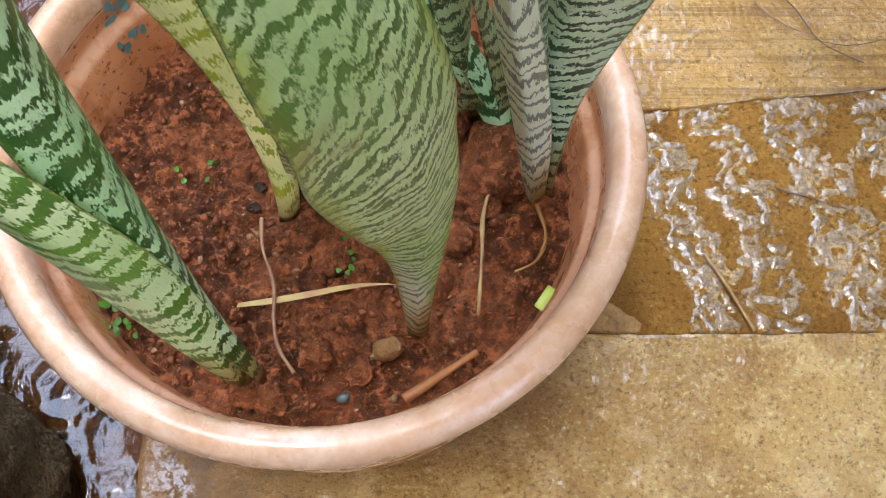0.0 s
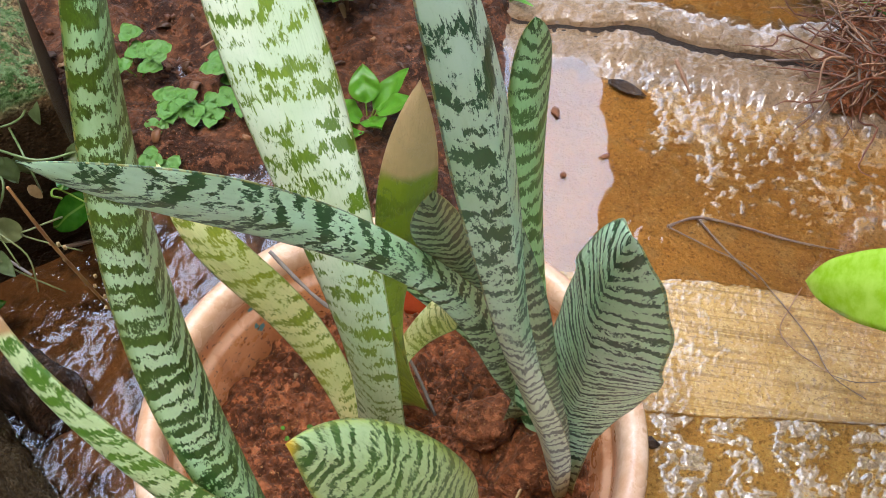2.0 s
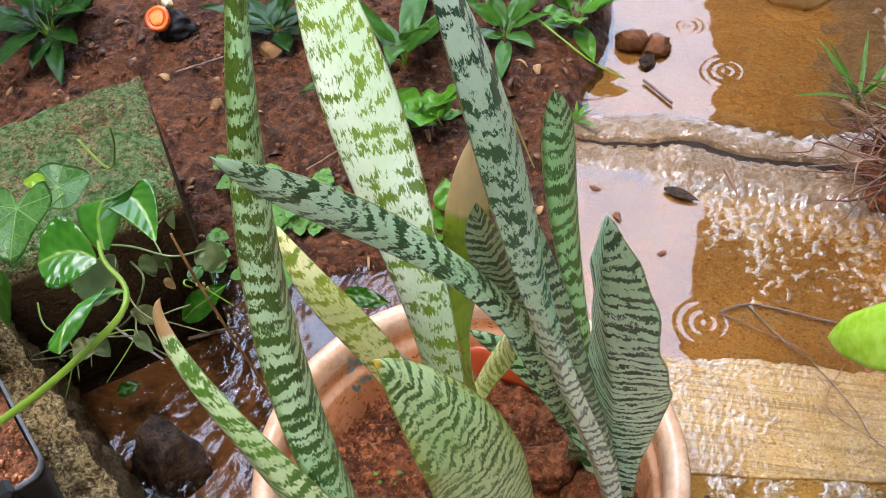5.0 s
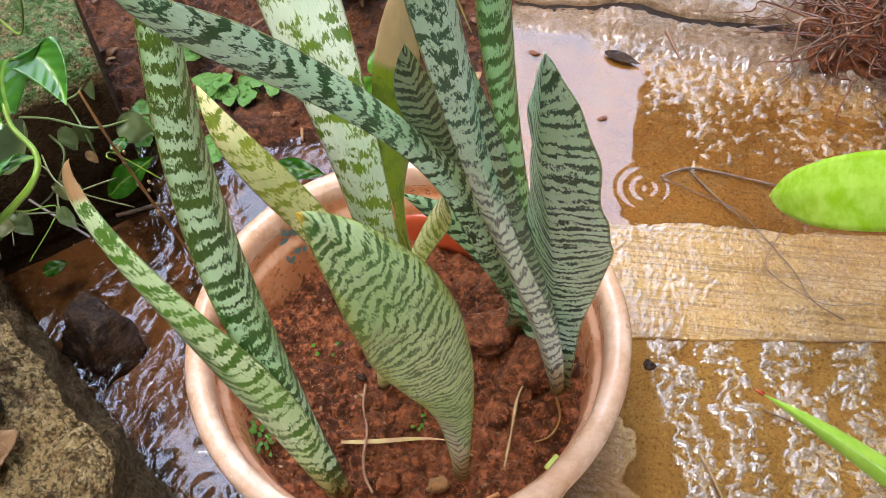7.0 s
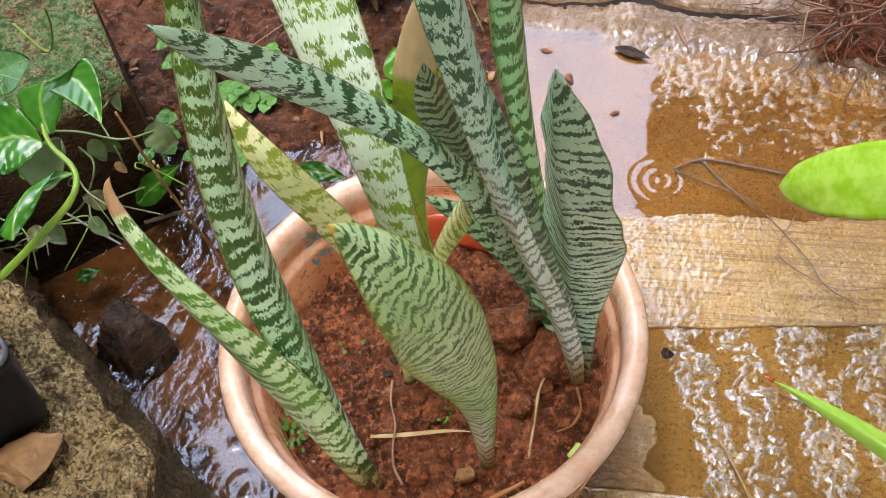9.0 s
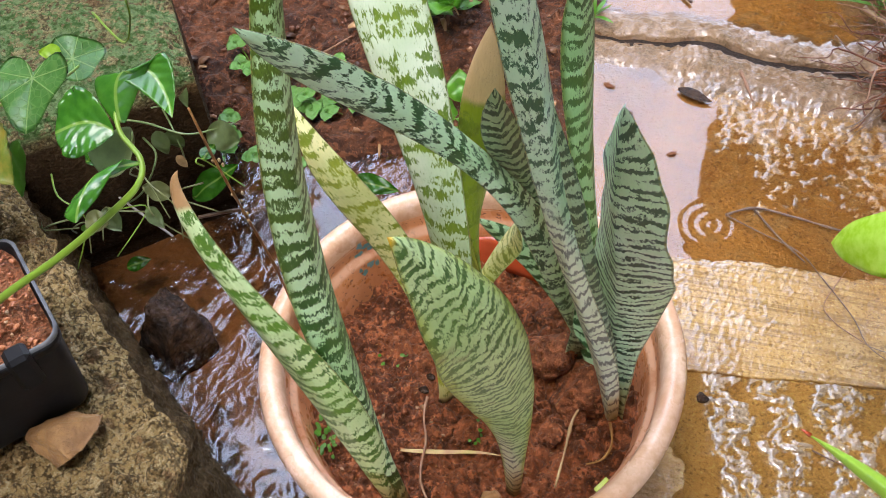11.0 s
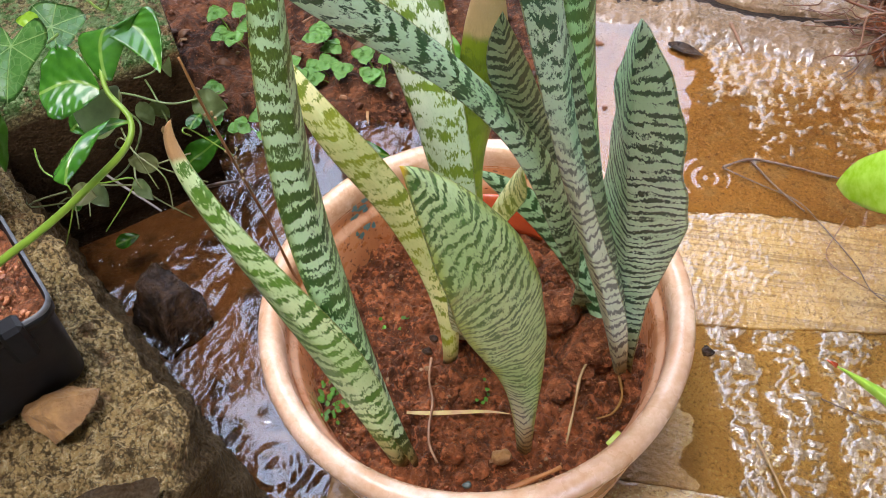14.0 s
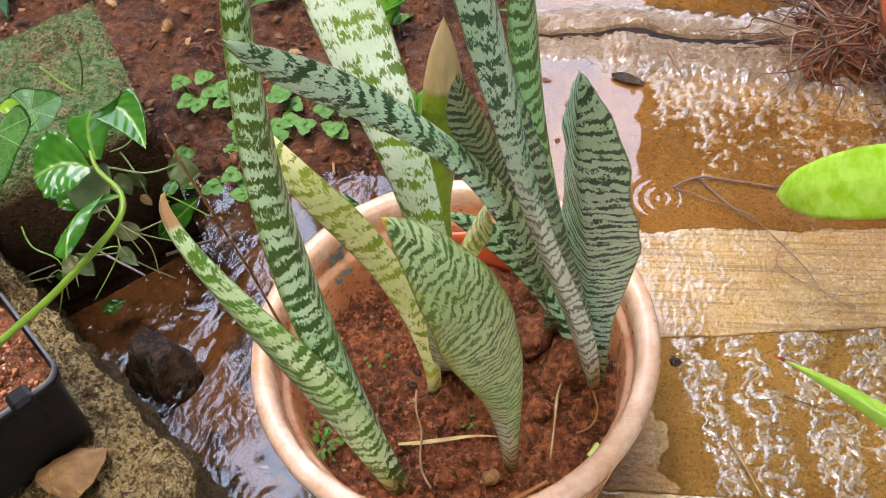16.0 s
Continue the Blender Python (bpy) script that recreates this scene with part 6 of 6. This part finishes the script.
DEADLEAF = simple("dead_leaf_brown", (0.17, 0.065, 0.030), (0.09, 0.036, 0.018), 50, 0.35, 0.6, 0.002)
for lab, spine, half in (("curled brown dead leaf beside the mossy block", [(-0.575, 0.268, 0.205), (-0.560, 0.256, 0.214), (-0.545, 0.245, 0.218), (-0.530, 0.233, 0.218), (-0.515, 0.221, 0.214), (-0.500, 0.207, 0.206)], 0.0055),
                         ("long brown dead leaf on the dark earth", [(-0.575, 0.420, 0.10), (-0.568, 0.400, 0.108), (-0.562, 0.380, 0.112), (-0.556, 0.360, 0.112), (-0.551, 0.340, 0.108), (-0.547, 0.322, 0.10)], 0.007)):
    tagged(part("dead_leaf", blade(spine, [(half * 0.2, half * 0.2, 0), (half, half, 0.002), (half, half, 0.003), (half, half, 0.002), (half * 0.7, half * 0.7, 0), (0, 0, 0)], 0.6, 0.0008, 20, 6, ripple=0.1), DEADLEAF), lab, "leaf")

# roots
ROOTRED = simple("red_root", (0.20, 0.070, 0.028), (0.085, 0.030, 0.014), 70, 0.5, 0.5, 0.001)
roots = thing("root_clump", "pulled-out clump of dry brown roots with red earth", "roots")
rnd = random.Random(12)
part("earth_ball", boulder(0.066, 0.070, 0.020, 77, 5, 0.9, cut=1), SOIL, roots, "red earth held in the roots")
for k in range(150):
    a = rnd.uniform(0, 6.28) if k % 2 else rnd.uniform(2.2, 5.2)
    p = Vector((rnd.uniform(-0.06, 0.06), rnd.uniform(-0.06, 0.06), rnd.uniform(0.01, 0.045)))
    d = Vector((math.cos(a), math.sin(a), rnd.uniform(-0.1, 0.3)))
    ln = rnd.uniform(0.04, 0.115)
    pts = [p]
    for q in range(1, 5):
        nxt = p + d * ln * q / 4 + Vector((rnd.uniform(-1, 1), rnd.uniform(-1, 1), rnd.uniform(-0.5, 0.5))) * 0.014
        nxt.z = max(nxt.z - 0.004 * q, 0.001)
        pts.append(nxt)
    part("root", tube(pts, rnd.uniform(0.0007, 0.0018), 0.0004, seg=5, samples=3), (ROOTRED, PALEROOT, ROOTRED, TWIG)[k % 4], roots)
roots.matrix_world = pose(0.398, 0.540, 0.012)

scrap = thing("plastic_scrap", "black plastic scrap with an orange-red cap on earth", "litter")
part("body", boulder(0.030, 0.024, 0.020, 91, 4, 0.7, cut=5), BLACK, scrap)
bm = bmesh.new()
lathe(bm, [(0.0, 0.004), (0.006, 0.0045), (0.010, 0.004), (0.0125, 0.006), (0.0150, 0.0065), (0.0165, 0.004), (0.0165, -0.002), (0.012, -0.004), (0.0, -0.004)], 40, 0.10)
cap = part("cap", bm, simple("orange_red_plastic", (0.75, 0.055, 0.010), (0.80, 0.17, 0.02), 60, 0.3, 0.3, 0.002), scrap, "orange-red plastic cap")
cap.matrix_local = pose(-0.008, -0.018, 0.022, 38, 0, 8)
bm = bmesh.new()
lathe(bm, [(0.0, 0.0062), (0.004, 0.0066), (0.0085, 0.0058), (0.0105, 0.0045), (0.0, 0.0040)], 24, 0.25)
part("disc", bm, simple("faded_orange", (0.72, 0.30, 0.05), (0.60, 0.16, 0.03), 120, 0.4, 0.4, 0.002), cap, "faded orange middle of the cap")
part("knob", boulder(0.009, 0.008, 0.007, 93, 3, 0.3), simple("cream_plastic", (0.62, 0.52, 0.32), (0.52, 0.42, 0.24), 30, 0.4), scrap, "cream plastic knob").matrix_local = pose(-0.014, 0.022, 0.016)
scrap.matrix_world = pose(-0.535, 0.672, 0.036)

wedge = thing("cream_block", "cream-coloured worn block with a dark mark in the puddle", "block")
part("body", boulder(0.050, 0.022, 0.022, 95, 4, 0.25, cut=3), simple("cream_worn", (0.52, 0.38, 0.15), (0.40, 0.27, 0.10), 24, 0.5, 0.5, 0.003), wedge)
part("mark", box(-0.010, 0.004, -0.010, -0.004, 0.018, 0.0215, 0.0008), BLACK, wedge, "short dark printed bar", smooth=False)
wedge.matrix_world = pose(0.272, 0.850, 0.008, 0, 0, 12)

# ---- things lying in the pot ----
def clod(x, y, r, seed):
    ob = tagged(part("clod", boulder(r, r * 0.9, r * 0.75, seed, 4, 0.7, cut=2), SOIL), "rounded clod of red-brown soil", "clod", "clods in the pot")
    ob.matrix_world = pose(x, y, soil_relief(x, y) + r * 0.25, 0, 0, seed * 37)


for k, (x, y, r) in enumerate(((0.086, 0.012, 0.026), (0.055, 0.034, 0.022), (0.083, -0.012, 0.011), (-0.022, -0.113, 0.010), (-0.035, -0.112, 0.008), (0.000, -0.095, 0.009), (0.020, -0.100, 0.008), (0.050, 0.075, 0.016), (0.030, 0.080, 0.012), (0.078, 0.055, 0.013), (0.068, -0.030, 0.010), (0.005, -0.040, 0.012), (0.022, -0.030, 0.011))):
    clod(x, y, r, k + 1)
straw = tagged(part("straw", blade([(-0.040, -0.069, 0.149), (-0.025, -0.068, 0.151), (-0.010, -0.066, 0.151), (0.005, -0.062, 0.151), (0.018, -0.057, 0.151), (0.040, -0.058, 0.149)],
                                   [(0.0003, 0.0010, 0.0003), (0.0004, 0.0018, 0.0005), (0.0004, 0.0019, 0.0006), (0.0004, 0.0017, 0.0006), (0.0003, 0.0012, 0.0004), (0, 0, 0)], 0.3, 0.0007, 20, 4), simple("yellow_straw", (0.50, 0.44, 0.15), (0.42, 0.25, 0.14), 60, 0.5)), "dry yellowish grass blade lying on the soil", "straw")
twig([(-0.031, -0.022, 0.150), (-0.029, -0.040, 0.152), (-0.022, -0.060, 0.154), (-0.021, -0.078, 0.153), (-0.018, -0.092, 0.151), (-0.010, -0.104, 0.149)], 0.0010, "crooked dry root lying on the soil", PALEROOT, 0.0010)
twig([(0.086, -0.006, 0.152), (0.082, -0.022, 0.153), (0.081, -0.045, 0.152), (0.079, -0.074, 0.149)], 0.0013, "pale dry stem lying on the soil", STRAW)
twig([(0.043, -0.117, 0.150), (0.058, -0.108, 0.153), (0.078, -0.094, 0.152)], 0.0026, "orange-brown bark sliver at the pot wall", simple("bark", (0.40, 0.18, 0.06), (0.28, 0.11, 0.04), 50, 0.5), 0.0016)
twig([(0.110, -0.012, 0.146), (0.114, -0.030, 0.148), (0.109, -0.044, 0.148), (0.098, -0.050, 0.147)], 0.0012, "yellow-brown rootlet below the leaves", simple("rootlet", (0.36, 0.20, 0.05), (0.26, 0.13, 0.04), 50, 0.5))
twig([(-0.0964, 0.0917, 0.235), (-0.055, 0.0689, 0.215), (-0.0108, 0.0662, 0.19), (0.0221, 0.0309, 0.155)], 0.0014, "thin grey dead stem fallen across the pot", simple("grey_stem", (0.20, 0.17, 0.15), (0.12, 0.10, 0.09), 50, 0.5), 0.0010)
for k, (x, y, r, m, lab) in enumerate(((-0.035, 0.001, 0.0042, ROCK, "small black pebble on the soil"), (-0.036, -0.014, 0.0045, ROCK, "small black pebble on the soil"), (0.034, -0.090, 0.0085, STONE, "buff pebble at the foot of a leaf"), (0.013, -0.113, 0.0038, TEAL, "tiny teal stone chip"))):
    ob = tagged(part("pebble", boulder(r, r * 0.8, r * 0.8, 60 + k, 2, 0.3), m), lab, "stone", "pebbles in the pot")
    ob.matrix_world = pose(x, y, soil_relief(x, y) + r * 0.5)
chip = tagged(part("leaf_chip", box(-0.0065, 0.0065, -0.0026, 0.0026, 0, 0.0014, 0.0006), green("fresh_cut", (0.42, 0.60, 0.08), (0.52, 0.66, 0.20), 0.4)), "cut piece of fresh green leaf", "leaf piece")
chip.matrix_world = pose(0.1122, -0.0655, 0.150, 8, -10, 55)


def sprout(x, y, seed, count):
    e = thing("sprout", "tiny bright green seedlings on the soil", "seedling", "seedlings in the pot")
    rnd = random.Random(seed)
    for k in range(count):
        a, r = rnd.uniform(0, 6.28), rnd.uniform(0.001, 0.012)
        c = Vector((r * math.cos(a), r * math.sin(a), 0.003 + rnd.uniform(0, 0.006)))
        d = Vector((math.cos(a), math.sin(a), 0.2))
        leaf_on(e, BRIGHT if k % 2 else MATT, c, c + d * rnd.uniform(0.0025, 0.0045), 0.0011, 0.2, seed=k)
    e.matrix_world = pose(x, y, soil_relief(x, y) - 0.002)


for k, (x, y, count) in enumerate(((-0.106, -0.060, 34), (-0.098, -0.072, 26), (0.010, -0.040, 8), (-0.070, 0.015, 5))):
    sprout(x, y, 40 + k, count)
shard = tagged(part("clay_shard", blade([(-0.045, 0.112, 0.150), (-0.030, 0.118, 0.155), (-0.010, 0.121, 0.157), (0.010, 0.120, 0.156), (0.035, 0.114, 0.152), (0.060, 0.100, 0.146)],
                                        [(0.0, 0.002, 0.008), (0.0, 0.004, 0.016), (0.0, 0.005, 0.018), (0.0, 0.005, 0.018), (0.0, 0.004, 0.015), (0.001, 0.003, 0.008)], 0.05, 0.006, 24, 6), BRICK), "wet red clay shard standing at the pot wall", "shard")

# ---- pots and plants at the border of the yard ----
clay = thing("clay_pot", "round orange clay pot on the wet paving", "plant pot")
bm = bmesh.new()
lathe(bm, [(0.0, 0.0), (0.085, 0.0), (0.11, 0.06), (0.13, 0.14), (0.135, 0.165), (0.146, 0.168), (0.149, 0.190), (0.143, 0.197), (0.134, 0.19), (0.125, 0.14)], 72)
part("pot_body", bm, ORANGE, clay)
part("soil", sheet(-0.088, 0.088, -0.088, 0.088, 0.006, lambda x, y: 0.15 + 0.006 * fbm(x, y, 30, 3)), EARTHBITS, clay)
clay.matrix_world = pose(0.517, 0.385, 0.004)

lime = thing("broad_leaved_plant", "plant with a bright lime-green broad leaf", "plant")
part("stalk", tube([(0.52, -0.02, 0.003), (0.48, 0.0, 0.25), (0.43, 0.03, 0.36), (0.38, 0.05, 0.35)], 0.0035, 0.002), STEMGREEN, lime)
part("leaf", blade([(0.385, 0.05, 0.352), (0.36, 0.062, 0.335), (0.325, 0.085, 0.305), (0.29, 0.105, 0.268), (0.262, 0.128, 0.232), (0.252, 0.141, 0.211)],
                   [(-0.0002, 0.0049, 0.0035), (-0.0008, 0.021, 0.0153), (-0.0009, 0.0243, 0.0176), (-0.0009, 0.023, 0.0168), (-0.0009, 0.0235, 0.0171), (0, 0, 0)], 0.18, 0.001, ripple=0.05), LIME, lime, "lime-green leaf with paler blotches")
aloe = thing("aloe_plant", "aloe with pale-toothed green leaves", "plant")
part("leaf", blade([(0.50, -0.20, 0.003), (0.44, -0.19, 0.25), (0.35, -0.160, 0.32), (0.285, -0.140, 0.352), (0.240, -0.134, 0.388), (0.208, -0.129, 0.406)],
                   [(-0.0005, 0.0129, 0.0094), (-0.0005, 0.0129, 0.0094), (-0.0004, 0.0105, 0.0076), (-0.0003, 0.0081, 0.0059), (-0.0002, 0.004, 0.0029), (0, 0, 0)], 0.5, 0.006), ALOE, aloe, "fleshy leaf with a brown tip")
for k in range(9):
    s_ = 0.62 + 0.035 * k
    p = bezier([(0.50, -0.20, 0.003), (0.44, -0.19, 0.25), (0.35, -0.160, 0.32), (0.285, -0.140, 0.352), (0.240, -0.134, 0.388), (0.208, -0.129, 0.406)], s_)
    h = bezier([(-0.0005, 0.0129, 0.0094), (-0.0005, 0.0129, 0.0094), (-0.0004, 0.0105, 0.0076), (-0.0003, 0.0081, 0.0059), (-0.0002, 0.004, 0.0029), (0, 0, 0)], s_)
    for sg in (-1, 1):
        part("tooth", tube([p + h * sg * 0.95, p + h * sg * 1.25 + Vector((-0.001, 0, 0))], 0.0007, 0.0001, seg=5, samples=2), simple("pale_tooth", (0.6, 0.62, 0.4), (0.5, 0.52, 0.3), 50, 0.5) if k == 0 and sg < 0 else bpy.data.materials["pale_tooth"], aloe)
part("tip", tube([(0.2095, -0.1293, 0.4055), (0.2045, -0.1280, 0.4075)], 0.0013, 0.0003, seg=6, samples=2), BRICK, aloe, "dry red-brown tip")
